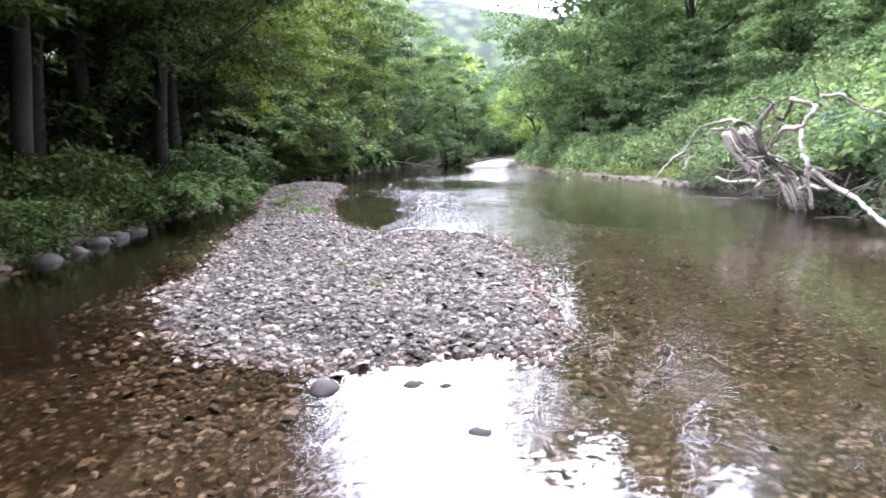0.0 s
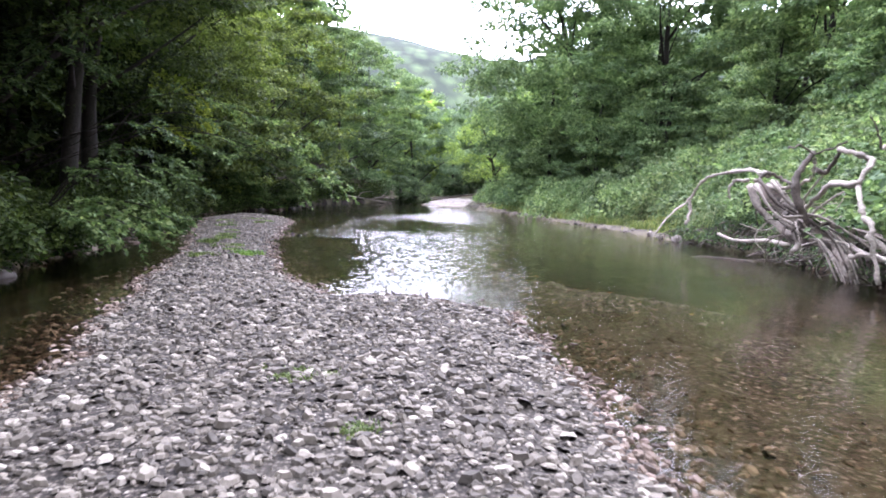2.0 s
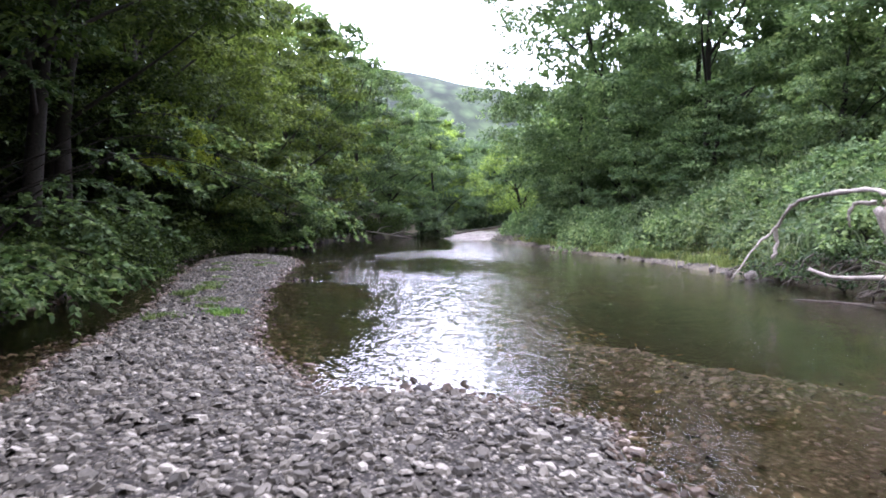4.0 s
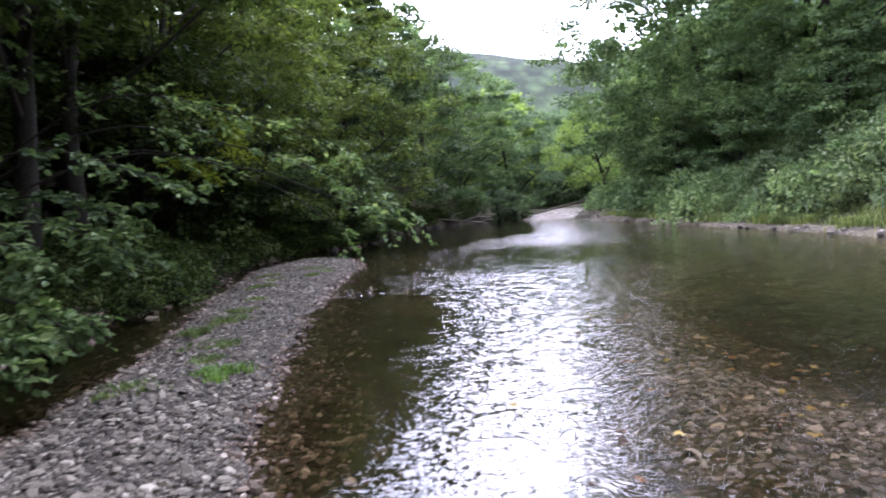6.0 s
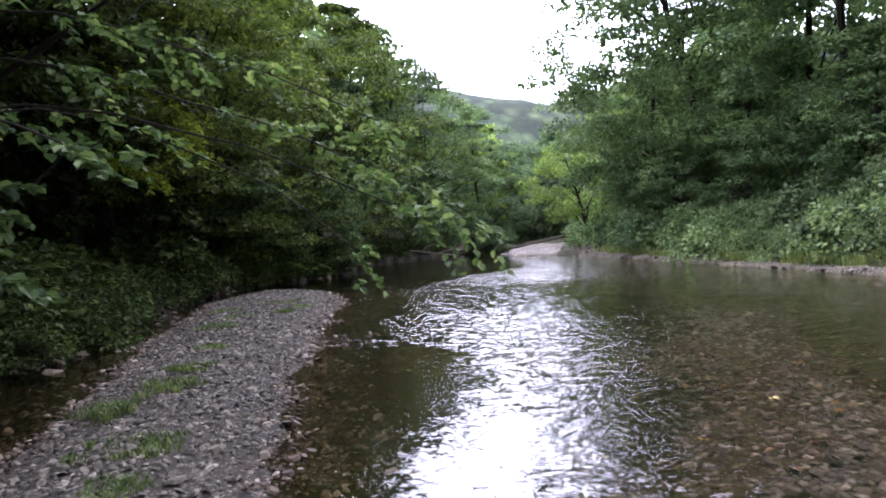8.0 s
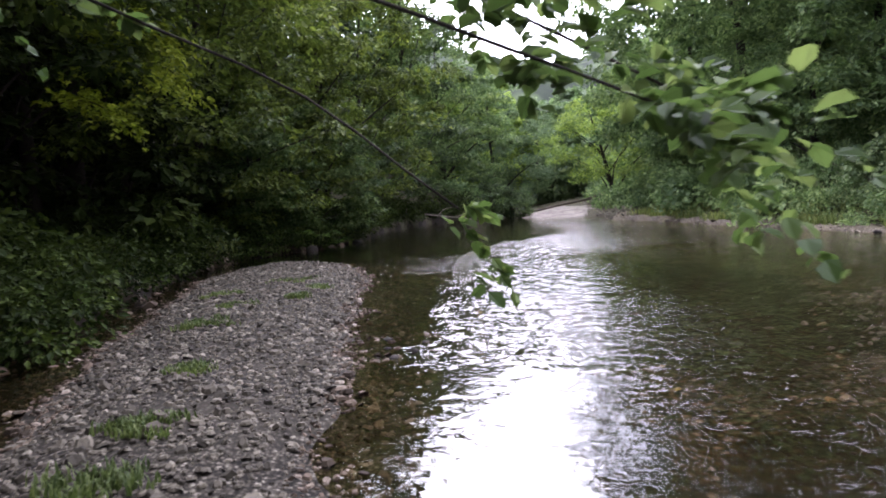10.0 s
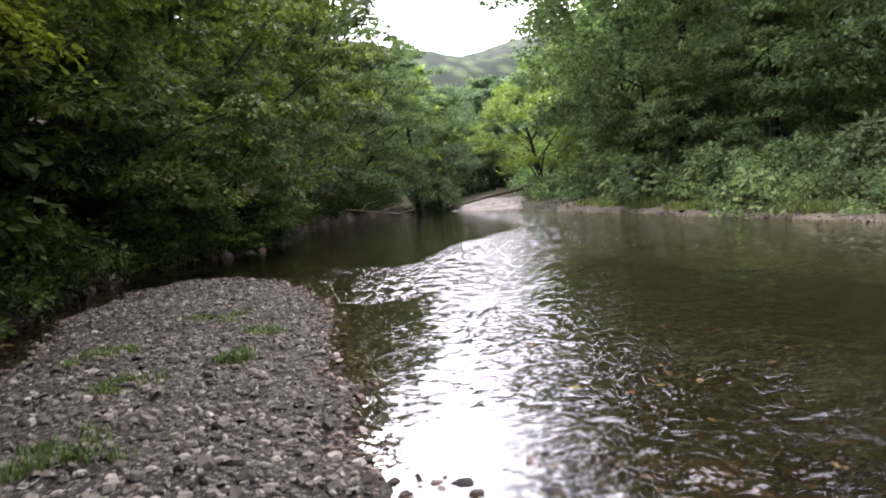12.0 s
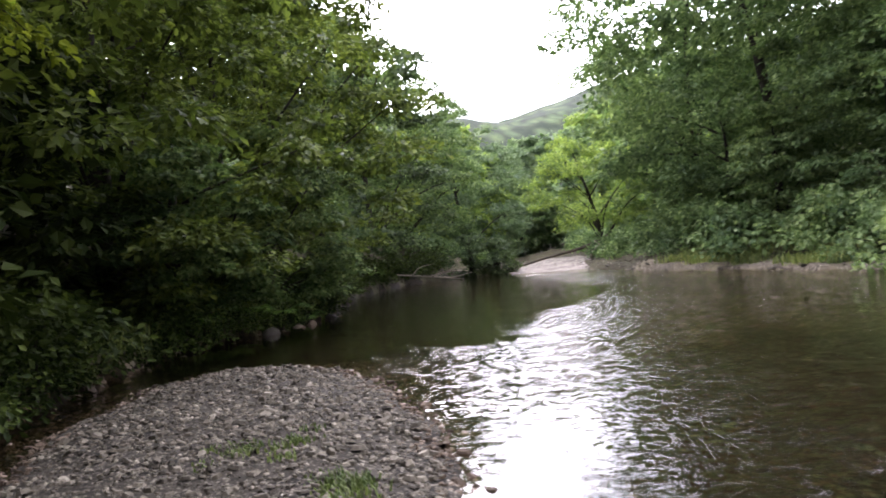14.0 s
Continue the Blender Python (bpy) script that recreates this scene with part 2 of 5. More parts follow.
def water_material():
    m, nt, _ = material("river_water")
    co = nt.nodes.new("ShaderNodeTexCoord").outputs["Object"]
    mp = node(nt, "ShaderNodeMapping")
    mp.inputs["Scale"].default_value = (0.85, 1.1, 1.0)
    nt.links.new(co, mp.inputs["Vector"])
    n1 = node(nt, "ShaderNodeTexNoise", Scale=30.0, Detail=3.0, Roughness=0.6, Distortion=0.15)
    n2 = node(nt, "ShaderNodeTexNoise", Scale=14.0, Detail=3.0, Roughness=0.6, Distortion=0.15)
    n3 = node(nt, "ShaderNodeTexNoise", Scale=6.5, Detail=2.0, Roughness=0.5)
    area = node(nt, "ShaderNodeTexNoise", Scale=0.5, Detail=3.0)
    for n in (n1, n2, n3, area):
        nt.links.new(mp.outputs["Vector"], n.inputs["Vector"])
    xyz = nt.nodes.new("ShaderNodeSeparateXYZ")
    nt.links.new(co, xyz.inputs[0])

    def band(source, a, b, lo, hi):
        m_ = nt.nodes.new("ShaderNodeMapRange")
        m_.interpolation_type = "SMOOTHSTEP"
        for k, v in ((1, a), (2, b), (3, lo), (4, hi)):
            m_.inputs[k].default_value = v
        nt.links.new(source, m_.inputs[0])
        return m_.outputs[0]

    def maths(kind, a, b):
        m_ = nt.nodes.new("ShaderNodeMath")
        m_.operation = kind
        for k, v in enumerate((a, b)):
            if isinstance(v, (int, float)):
                m_.inputs[k].default_value = v
            else:
                nt.links.new(v, m_.inputs[k])
        return m_.outputs[0]

    # quick water down the middle and over the tail of the bar, still pools beside and behind it
    rag = maths("MULTIPLY", maths("SUBTRACT", area.outputs["Fac"], 0.5), 5.0)
    along = maths("ADD", xyz.outputs[1], rag)
    shift = maths("ADD", band(along, 19.0, 23.0, 0.0, 1.6), band(along, 28.0, 29.5, 0.0, 1.6))
    shift = maths("ADD", shift, maths("ADD", band(along, 31.8, 33.0, 0.0, -2.2), band(along, 33.0, 42.0, 0.0, -3.8)))
    shifted = maths("ADD", maths("ADD", xyz.outputs[0], shift), maths("MULTIPLY", area.outputs["Fac"], 1.6))
    quick = band(shifted, -0.75, 0.1, 0.2, 1.0)
    tail = maths("MULTIPLY", band(along, 29.0, 30.5, 0.0, 1.0), band(along, 31.8, 33.0, 1.0, 0.0))
    quick = maths("MAXIMUM", quick, tail)
    quick = maths("MULTIPLY", quick, band(xyz.outputs[1], 6.0, 13.0, 0.35, 1.0))
    quick = maths("MULTIPLY", quick, band(xyz.outputs[0], 1.5, 4.5, 1.2, 1.0))
    # the calm brown pool off the shoal
    hole = nt.nodes.new("ShaderNodeVectorMath")
    hole.operation = "DISTANCE"
    squeeze = nt.nodes.new("ShaderNodeVectorMath")
    squeeze.operation = "MULTIPLY"
    nt.links.new(co, squeeze.inputs[0])
    squeeze.inputs[1].default_value = (1.0, 0.55, 0.0)
    nt.links.new(squeeze.outputs[0], hole.inputs[0])
    hole.inputs[1].default_value = (4.4, 9.4, 0.0)
    quick = maths("MULTIPLY", quick, band(maths("ADD", hole.outputs["Value"], rag), 1.2, 2.8, 0.85, 1.0))
    # the calmer brown pool below the bend
    squeeze2 = nt.nodes.new("ShaderNodeVectorMath")
    squeeze2.operation = "MULTIPLY"
    nt.links.new(co, squeeze2.inputs[0])
    squeeze2.inputs[1].default_value = (1.0, 0.62, 0.0)
    bend = nt.nodes.new("ShaderNodeVectorMath")
    bend.operation = "DISTANCE"
    nt.links.new(squeeze2.outputs[0], bend.inputs[0])
    bend.inputs[1].default_value = (0.7, 17.5, 0.0)
    quick = maths("MULTIPLY", quick, band(maths("ADD", bend.outputs["Value"], maths("MULTIPLY", rag, 0.4)), 1.6, 3.2, 0.5, 1.0))
    # little waves over the shoal and off the near side of the bar
    quick = maths("MULTIPLY", quick, maths("MAXIMUM", band(xyz.outputs[0], -0.8, 1.2, 1.0, 0.5), band(xyz.outputs[1], 26.0, 36.0, 0.5, 1.0)))
    long_waves = maths("MULTIPLY", quick, band(xyz.outputs[1], 10.0, 26.0, 0.5, 1.9))
    # the waves' slopes, small ones where the water is quick, long low ones everywhere
    def slope(source, amount):
        off = nt.nodes.new("ShaderNodeVectorMath")
        off.operation = "SUBTRACT"
        nt.links.new(source, off.inputs[0])
        off.inputs[1].default_value = (0.5, 0.5, 0.5)
        sc = nt.nodes.new("ShaderNodeVectorMath")
        sc.operation = "SCALE"
        nt.links.new(off.outputs[0], sc.inputs[0])
        if isinstance(amount, float):
            sc.inputs["Scale"].default_value = amount
        else:
            nt.links.new(amount, sc.inputs["Scale"])
        return sc.outputs[0]

    def added(a, b):
        ad = nt.nodes.new("ShaderNodeVectorMath")
        for k, v in enumerate((a, b)):
            if isinstance(v, tuple):
                ad.inputs[k].default_value = v
            else:
                nt.links.new(v, ad.inputs[k])
        return ad.outputs[0]

    tilt = added(slope(n1.outputs["Color"], maths("MULTIPLY", quick, 0.72)), slope(n2.outputs["Color"], maths("ADD", 0.02, maths("MULTIPLY", long_waves, 0.32))))
    tilt = added(tilt, slope(n3.outputs["Color"], maths("ADD", 0.01, maths("MULTIPLY", long_waves, 0.24))))
    flat = nt.nodes.new("ShaderNodeVectorMath")
    flat.operation = "MULTIPLY"
    nt.links.new(tilt, flat.inputs[0])
    flat.inputs[1].default_value = (1, 1, 0)
    norm = nt.nodes.new("ShaderNodeVectorMath")
    norm.operation = "NORMALIZE"
    nt.links.new(added(flat.outputs[0], (0.0, 0.0, 1.0)), norm.inputs[0])
    gloss = node(nt, "ShaderNodeBsdfGlossy", Roughness=0.03)
    gloss.inputs["Color"].default_value = (1, 1, 1, 1)
    clear = nt.nodes.new("ShaderNodeBsdfTransparent")
    clear.inputs["Color"].default_value = (0.66, 0.6, 0.48, 1)
    fr = node(nt, "ShaderNodeFresnel", IOR=1.33)
    for n in (gloss, fr):
        nt.links.new(norm.outputs[0], n.inputs["Normal"])
    mix = nt.nodes.new("ShaderNodeMixShader")
    nt.links.new(fr.outputs[0], mix.inputs[0])
    nt.links.new(clear.outputs[0], mix.inputs[1])
    nt.links.new(gloss.outputs[0], mix.inputs[2])
    nt.links.new(mix.outputs[0], nt.nodes["Material Output"].inputs["Surface"])
    return m


WATER = water_material()


def hill_material():
    m, nt, b = material("wooded_hillside", 0.95, 0.1)
    mp = node(nt, "ShaderNodeMapping")
    mp.inputs["Scale"].default_value = (1.0, 0.3, 0.6)
    nt.links.new(nt.nodes.new("ShaderNodeTexCoord").outputs["Object"], mp.inputs["Vector"])
    co = mp.outputs["Vector"]
    c = ramp(nt, noise_tex(nt, 0.09, 6, 0.65, co), [(0.3, (0.018, 0.032, 0.018)), (0.5, (0.04, 0.062, 0.032)), (0.72, (0.08, 0.11, 0.05))])
    c = mixed(nt, c, ramp(nt, noise_tex(nt, 0.008, 3, 0.5, co), [(0.4, (0.8, 0.9, 1.0)), (0.6, (1.2, 1.15, 0.95))]), 1.0, "MULTIPLY")
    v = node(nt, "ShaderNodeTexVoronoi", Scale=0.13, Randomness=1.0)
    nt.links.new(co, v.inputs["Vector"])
    # lighter crown tops, darker gaps: the shading between trees is put into colour
    crown_shading = ramp(nt, v.outputs["Distance"], [(0.05, (1.3, 1.3, 1.2)), (0.6, (0.32, 0.35, 0.38))])
    c = mixed(nt, c, crown_shading, 1.0, "MULTIPLY")
    nt.links.new(c, b.inputs["Base Color"])
    bumped(nt, b, v.outputs["Distance"], -0.7, 3.0)
    return m


HILL = hill_material()


# ---- mesh building ----
def mesh_of(name, verts, faces, mats, slots=None, smooth=False):
    """verts (n, 3); faces (m, k) with k the same for all."""
    me = bpy.data.meshes.new(name)
    verts, faces = np.asarray(verts, np.float32), np.asarray(faces, np.int32)
    m, k = faces.shape
    me.vertices.add(len(verts))
    me.vertices.foreach_set("co", verts.ravel())
    me.loops.add(m * k)
    me.loops.foreach_set("vertex_index", faces.ravel())
    me.polygons.add(m)
    me.polygons.foreach_set("loop_start", np.arange(0, m * k, k, dtype=np.int32))
    me.polygons.foreach_set("loop_total", np.full(m, k, np.int32))
    for mat in mats if isinstance(mats, (list, tuple)) else [mats]:
        me.materials.append(mat)
    if slots is not None:
        me.polygons.foreach_set("material_index", np.asarray(slots, np.int32))
    me.polygons.foreach_set("use_smooth", np.full(m, smooth))
    me.update(calc_edges=True)
    return me


def part(name, me, parent, label=""):
    ob = new(name, me)
    ob.parent = parent
    if label:
        tagged(ob, label)
    return ob


def unit(v):
    return v / np.maximum(np.linalg.norm(v, axis=-1, keepdims=True), 1e-9)


def curve_through(pts, n):
    """n points on a smooth line through pts."""
    pts = np.asarray(pts, float)
    if len(pts) == 2:
        return pts[0] + (pts[1] - pts[0]) * np.linspace(0, 1, n)[:, None]
    ext = np.vstack([2 * pts[0] - pts[1], pts, 2 * pts[-1] - pts[-2]])
    out = []
    for s in np.linspace(0, len(pts) - 1 - 1e-6, n):
        i, u = int(s), s - int(s)
        a, b, c, d = ext[i], ext[i + 1], ext[i + 2], ext[i + 3]
        out.append(0.5 * (2 * b + (c - a) * u + (2 * a - 5 * b + 4 * c - d) * u**2 + (3 * b - a - 3 * c + d) * u**3))
    return np.array(out)


def tube(pts, r0, r1, sides=7, rough=0.0, rng=None):
    """A tapered round bar along pts, closed at both ends by near-zero rings."""
    pts = np.asarray(pts, float)
    n = len(pts)
    t = unit(np.gradient(pts, axis=0))
    ref = np.array([0.0, 0, 1]) if abs(t[0, 2]) < 0.8 else np.array([1.0, 0, 0])
    a = unit(np.cross(t, ref))
    b = np.cross(t, a)
    r = np.linspace(r0, r1, n)
    if rough and rng is not None:
        r = r * (1 + rough * rng.uniform(-1, 1, n))
    ang = np.arange(sides) * 2 * np.pi / sides
    ring = a[:, None] * np.cos(ang)[None, :, None] + b[:, None] * np.sin(ang)[None, :, None]
    rr = np.repeat(r[:, None], sides, 1)
    if rough and rng is not None:
        rr = rr * (1 + rough * rng.uniform(-1, 1, (n, sides)))
    v = pts[:, None] + ring * rr[:, :, None]
    v = np.concatenate([np.repeat(pts[:1], sides, 0)[None] + ring[:1] * 1e-3, v, np.repeat(pts[-1:], sides, 0)[None] + ring[-1:] * 1e-3])
    i, j = np.meshgrid(np.arange(n + 1), np.arange(sides), indexing="ij")
    k = (j + 1) % sides
    f = np.stack([i * sides + j, i * sides + k, (i + 1) * sides + k, (i + 1) * sides + j], -1).reshape(-1, 4)
    return v.reshape(-1, 3), f


def joined(pieces):
    vs, fs, at = [], [], 0
    for v, f in pieces:
        vs.append(v)
        fs.append(f + at)
        at += len(v)
    return np.concatenate(vs), np.concatenate(fs)


def leaf_faces(pos, way, up, size, width=0.62, rich=True):
    """Leaves as folded blades (rich) or single rhombs, from base, direction, normal and length."""
    n = len(pos)
    side = unit(np.cross(up, way))
    up = np.cross(way, side)
    L, W = size[:, None], (size * width)[:, None]
    tip = pos + way * L - up * L * 0.08
    if rich:
        fold = up * W * 0.14
        v = np.stack([pos, pos + way * L * 0.3 + side * W * 0.46 + fold, pos + way * L * 0.72 + side * W * 0.4 + fold, tip,
                      pos + way * L * 0.72 - side * W * 0.4 + fold, pos + way * L * 0.3 - side * W * 0.46 + fold], 1)
        f = np.array([[0, 1, 2, 3], [0, 3, 4, 5]])
    else:
        v = np.stack([pos, pos + way * L * 0.48 + side * W * 0.5 + up * W * 0.1, tip, pos + way * L * 0.48 - side * W * 0.5 + up * W * 0.1], 1)
        f = np.array([[0, 1, 2, 3]])
    k = v.shape[1]
    return v.reshape(-1, 3), (np.arange(n)[:, None, None] * k + f[None]).reshape(-1, 4)


EYES = np.array([r[1:4] for r in ROWS])
EYES = curve_through(EYES, 160)


def clear_of_path(pos, gap=0.5):
    d = np.min(np.linalg.norm(pos[:, None] - EYES[None], axis=2), axis=1) if len(pos) else np.zeros(0)
    return d > gap


def twig_leaves(rng, starts, ways, lengths, per, size, width=0.62, rich=True, flat=0.45, sag=0.25, clear=False):
    """Leaves on both sides of many twigs at once, each twig a slightly hanging line."""
    n = len(starts)
    s = rng.uniform(0.1, 1.0, (n, per))
    p = starts[:, None] + ways[:, None] * (s * lengths[:, None])[..., None]
    p[..., 2] -= sag * lengths[:, None] * s**2
    hor = unit(np.cross(ways, np.array([0, 0, 1.0])) + 1e-6)
    sign = rng.choice([-1.0, 1.0], (n, per))
    way = ways[:, None] * rng.uniform(0.1, 0.9, (n, per))[..., None] + hor[:, None] * (sign * rng.uniform(0.5, 1.0, (n, per)))[..., None]
    way = way + rng.normal(0, 0.28, (n, per, 3))
    way[..., 2] -= 0.22
    way = unit(way)
    up = np.array([0, 0, 1.0]) + rng.normal(0, flat, (n, per, 3))
    up = unit(up - way * (up * way).sum(-1, keepdims=True))
    sz = size * rng.uniform(0.6, 1.25, (n, per))
    p, way, up, sz = p.reshape(-1, 3), way.reshape(-1, 3), up.reshape(-1, 3), sz.ravel()
    if clear:
        keep = clear_of_path(p, 0.9)
        p, way, up, sz = p[keep], way[keep], up[keep], sz[keep]
    return leaf_faces(p, way, up, sz, width, rich)


def clump_leaves(rng, centres, radii, per, size, width=0.66, flat=0.5, rich=False, clear=False, rough=0.3):
    """Flattened, drooping domes of leaves round the given centres."""
    n = len(centres)
    d = unit(rng.normal(0, 1, (n, per, 3)))
    d[..., 2] = np.abs(d[..., 2]) * np.where(rng.random((n, per)) < 0.22, -0.6, 1.0)
    reach = radii[:, None] * rng.uniform(0.45, 1.05, (n, per)) * (1 + 0.3 * np.sin(3 * np.arctan2(d[..., 1], d[..., 0]) + rng.uniform(0, 6.3, (n, 1))))
    p = centres[:, None] + d * reach[..., None] * np.array([1, 1, flat])
    p[..., 2] -= 0.22 * reach * (d[..., 0] ** 2 + d[..., 1] ** 2)
    way = unit(d * np.array([1, 1, 0.3]) + np.array([0, 0, -0.35]) + rng.normal(0, 0.4, (n, per, 3)))
    up = d * 0.95 + np.array([0, 0, 0.6]) + rng.normal(0, rough, (n, per, 3))
    up = unit(up - way * (up * way).sum(-1, keepdims=True))
    sz = size * rng.uniform(0.55, 1.25, (n, per))
    p, way, up, sz = p.reshape(-1, 3), way.reshape(-1, 3), up.reshape(-1, 3), sz.ravel()
    if clear:
        keep = clear_of_path(p, 0.7)
        p, way, up, sz = p[keep], way[keep], up[keep], sz[keep]
    return leaf_faces(p, way, up, sz, width, rich)


def tree(name, label, base, height, reach, seed, mat, leaf=0.13, clumps=110, per=280, low=0.1, droop=0.12, bias=(1, 0), push=0.0, lean=(0, 0), girth=0.16,
         width=0.66, floor=None, clear=False, limbs=14, flat=0.5, size=0.2, category="tree", group="riverside trees", rich=False, holes=-9.0):
    """Trunk, limbs and a crown of leafy clumps that fill a rounded, uneven outline."""
    rng = np.random.default_rng(seed)
    root = new(name)
    root.location = base
    off = np.array(base)
    q = np.linspace(0, 1, 9)
    trunk = np.stack([lean[0] * q**1.4, lean[1] * q**1.4, q * height * 0.95 - 0.15], 1) + np.cumsum(rng.normal(0, 0.012 * height, (9, 3)) * [1, 1, 0], 0) * q[:, None]
    u = low + (1 - low) * (np.arange(clumps) + rng.random(clumps)) / clumps
    prof = np.sin(np.pi * np.clip((u - low) / (1 - low) * 0.86 + 0.12, 0, 1)) ** 0.6
    az = np.arange(clumps) * 2.39996 + rng.normal(0, 0.4, clumps)
    inner = rng.random(clumps) < 0.2
    frac = np.where(inner, rng.uniform(0.15, 0.6, clumps), rng.uniform(0.66, 1.08, clumps))
    side = np.cos(az) * bias[0] + np.sin(az) * bias[1]
    r = reach * prof * frac * (1 + push * side)
    axis = np.stack([np.interp(u, q, trunk[:, 0]), np.interp(u, q, trunk[:, 1]), u * height], 1)
    c = axis + np.stack([np.cos(az) * r, np.sin(az) * r, -droop * r + rng.normal(0, 0.25, clumps)], 1)
    rad = reach * size * rng.uniform(0.7, 1.3, clumps) * np.where(u > 0.85, 0.75, 1.0)
    if floor is not None:
        c[:, 2] = np.maximum(c[:, 2], floor - off[2] + rad * 0.35)
    w3 = c + off
    full = waves(w3[:, 0] + 0.7 * w3[:, 2], w3[:, 1] + 0.7 * w3[:, 2], seed, 3.2) + 0.6 * waves(w3[:, 1], 1.6 * w3[:, 2], seed + 9, 2.8) > holes
    c, u, r, rad = c[full], u[full], r[full], rad[full]
    clumps = len(c)
    part("trunk", mesh_of(name + "_trunk", *tube(trunk, girth * 1.25, 0.02, 9, 0.08, rng), BARK, smooth=True), root)
    for i in rng.choice(clumps, min(limbs, clumps), replace=False):
        k = max(0.06, u[i] - 0.28 * r[i] / max(height * 0.3, 1))
        s0 = np.array([np.interp(k, q, trunk[:, 0]), np.interp(k, q, trunk[:, 1]), np.interp(k, q, trunk[:, 2])])
        mid = (s0 + c[i]) / 2 + [0, 0, 0.08 * r[i]] + rng.normal(0, 0.06 * max(r[i], 0.5), 3)
        line = curve_through([s0, mid, c[i]], 7)
        part("limb", mesh_of(name + "_limb", *tube(line, 0.025 + 0.012 * r[i], 0.012, 5, 0.1, rng), BARK, smooth=True), root)
    v, f = clump_leaves(rng, c + off, rad, per, leaf, width, flat, rich, clear)
    part("crown", mesh_of(name + "_crown", v - off, f, mat), root)
    return tagged(root, label, category, group)


def shrub(name, label, base, size, seed, mat, leaf=0.09, clumps=26, per=110, high=0.75, width=0.62, group="bank shrubs", category="shrub", stems=6):
    rng = np.random.default_rng(seed)
    root = new(name)
    root.location = base
    d = unit(rng.normal(0, 1, (clumps, 3)))
    d[:, 2] = np.abs(d[:, 2])
    c = d * size * rng.uniform(0.45, 0.95, (clumps, 1)) * [1, 1, high]
    rad = size * rng.uniform(0.22, 0.42, clumps)
    for i in range(stems):
        line = curve_through([(0.05 * i, 0, -0.15), c[i] * [0.45, 0.45, 0.7], c[i] + [0, 0, rad[i] * 0.3]], 6)
        part("stem", mesh_of(name + "_stem", *tube(line, 0.02, 0.006, 5), BARK, smooth=True), root)
    v, f = clump_leaves(rng, c, rad, per, leaf, width, 0.7, rough=0.6)
    part("foliage", mesh_of(name + "_foliage", v, f, mat), root)
    return tagged(root, label, category, group)


def arching_bush(name, label, base, lines, seed, mat, leaf, twigs, per, spread=0.45, width=0.72, thick=0.022, group="overhanging branches"):
    """Long arching stems with flat sprays of broad leaves along their outer parts."""
    rng = np.random.default_rng(seed)
    root = new(name)
    root.location = base
    off = np.array(base)
    for pts in lines:
        ss, ww, ll = [], [], []
        line = curve_through([off] + [np.array(p) for p in pts], 14)
        line[1:-1] += np.cumsum(rng.normal(0, 0.018, (12, 3)), 0) * np.linspace(1, 0, 12)[:, None]
        stem = part("branch", mesh_of(name + "_branch", *tube(line - off, thick, 0.005, 6, 0.1, rng), BARK, smooth=True), root)
        g = unit(np.gradient(line, axis=0))
        for s in rng.uniform(0.3, 1.0, twigs):
            k = int(min(s * 13, 12))
            hor = unit(np.cross(g[k], (0, 0, 1)) + 1e-6)
            ss.append(line[k] + (line[k + 1] - line[k]) * (s * 13 - k))
            ww.append(unit(g[k] * rng.uniform(0.4, 0.9) + hor * rng.choice([-1, 1]) * rng.uniform(0.3, 1.0) + [0, 0, rng.normal(0, 0.35)]))
            ll.append(spread * rng.uniform(0.5, 1.3))
        v, f = twig_leaves(rng, np.array(ss), np.array(ww), np.array(ll), per, leaf, width, True, flat=0.42, clear=True)
        part("leaves", mesh_of(name + "_leaves", v - off, f, mat), stem)
    return tagged(root, label, "branch", group)


def put_copy(ob, x, y, z, turn, scale):
    c = copy_thing(ob, pose(x, y, z, 0, 0, turn))
    c.scale = scale if isinstance(scale, tuple) else (scale,) * 3
    return c


# ---- the lie of the land ----
LEFT = np.array([(-60, -5), (0, -5.2), (8.6, -5.6), (12.6, -6.0), (18, -6.6), (24, -7.1), (28, -7.9), (32, -8.5), (36, -8.3), (37, -7.2), (40.5, -6.1), (46, -5.9), (51, -5.6), (58, -3.6), (61, -1.0), (65, 3.2), (66, 4.4)])
RIGHT = np.array([(-60, 9), (0, 7.6), (11, 7.8), (15, 8.5), (20, 9.2), (25, 8.7), (31, 8.2), (38, 6.8), (43, 6.3), (48, 5.3), (54, 4.9), (60, 5.6), (65, 5.8), (66, 4.5)])
BAR_L = [(-1.6, 5.0), (-2.8, 6.8), (-3.0, 9), (-3.5, 11), (-3.85, 13), (-4.3, 15.5), (-5.0, 19), (-5.8, 21.5), (-6.4, 24), (-7.1, 27), (-7.6, 29.5), (-7.5, 31.5), (-6.6, 32.5)]
BAR_R = [(-0.4, 4.4), (0.3, 4.8), (1.1, 4.8), (1.3, 6), (1.35, 8), (1.38, 10), (1.2, 11.3), (0.2, 12.2), (-0.95, 12.2), (-1.7, 13.4), (-2.3, 15.5), (-2.8, 18), (-3.3, 21), (-3.7, 24), (-3.9, 26.5), (-4.1, 28.5), (-4.5, 30.5), (-5.3, 32)]
BAR = np.array(BAR_L + BAR_R[::-1])


def waves(x, y, seed, scale):
    rng = np.random.default_rng(seed)
    out = np.zeros_like(x)
    for i in range(9):
        a, k = rng.uniform(0, 2 * np.pi), 2 * np.pi / (scale * rng.uniform(0.45, 1.8))
        out += np.sin((x * math.cos(a) + y * math.sin(a)) * k + rng.uniform(0, 6.3))
    return out / 5.0


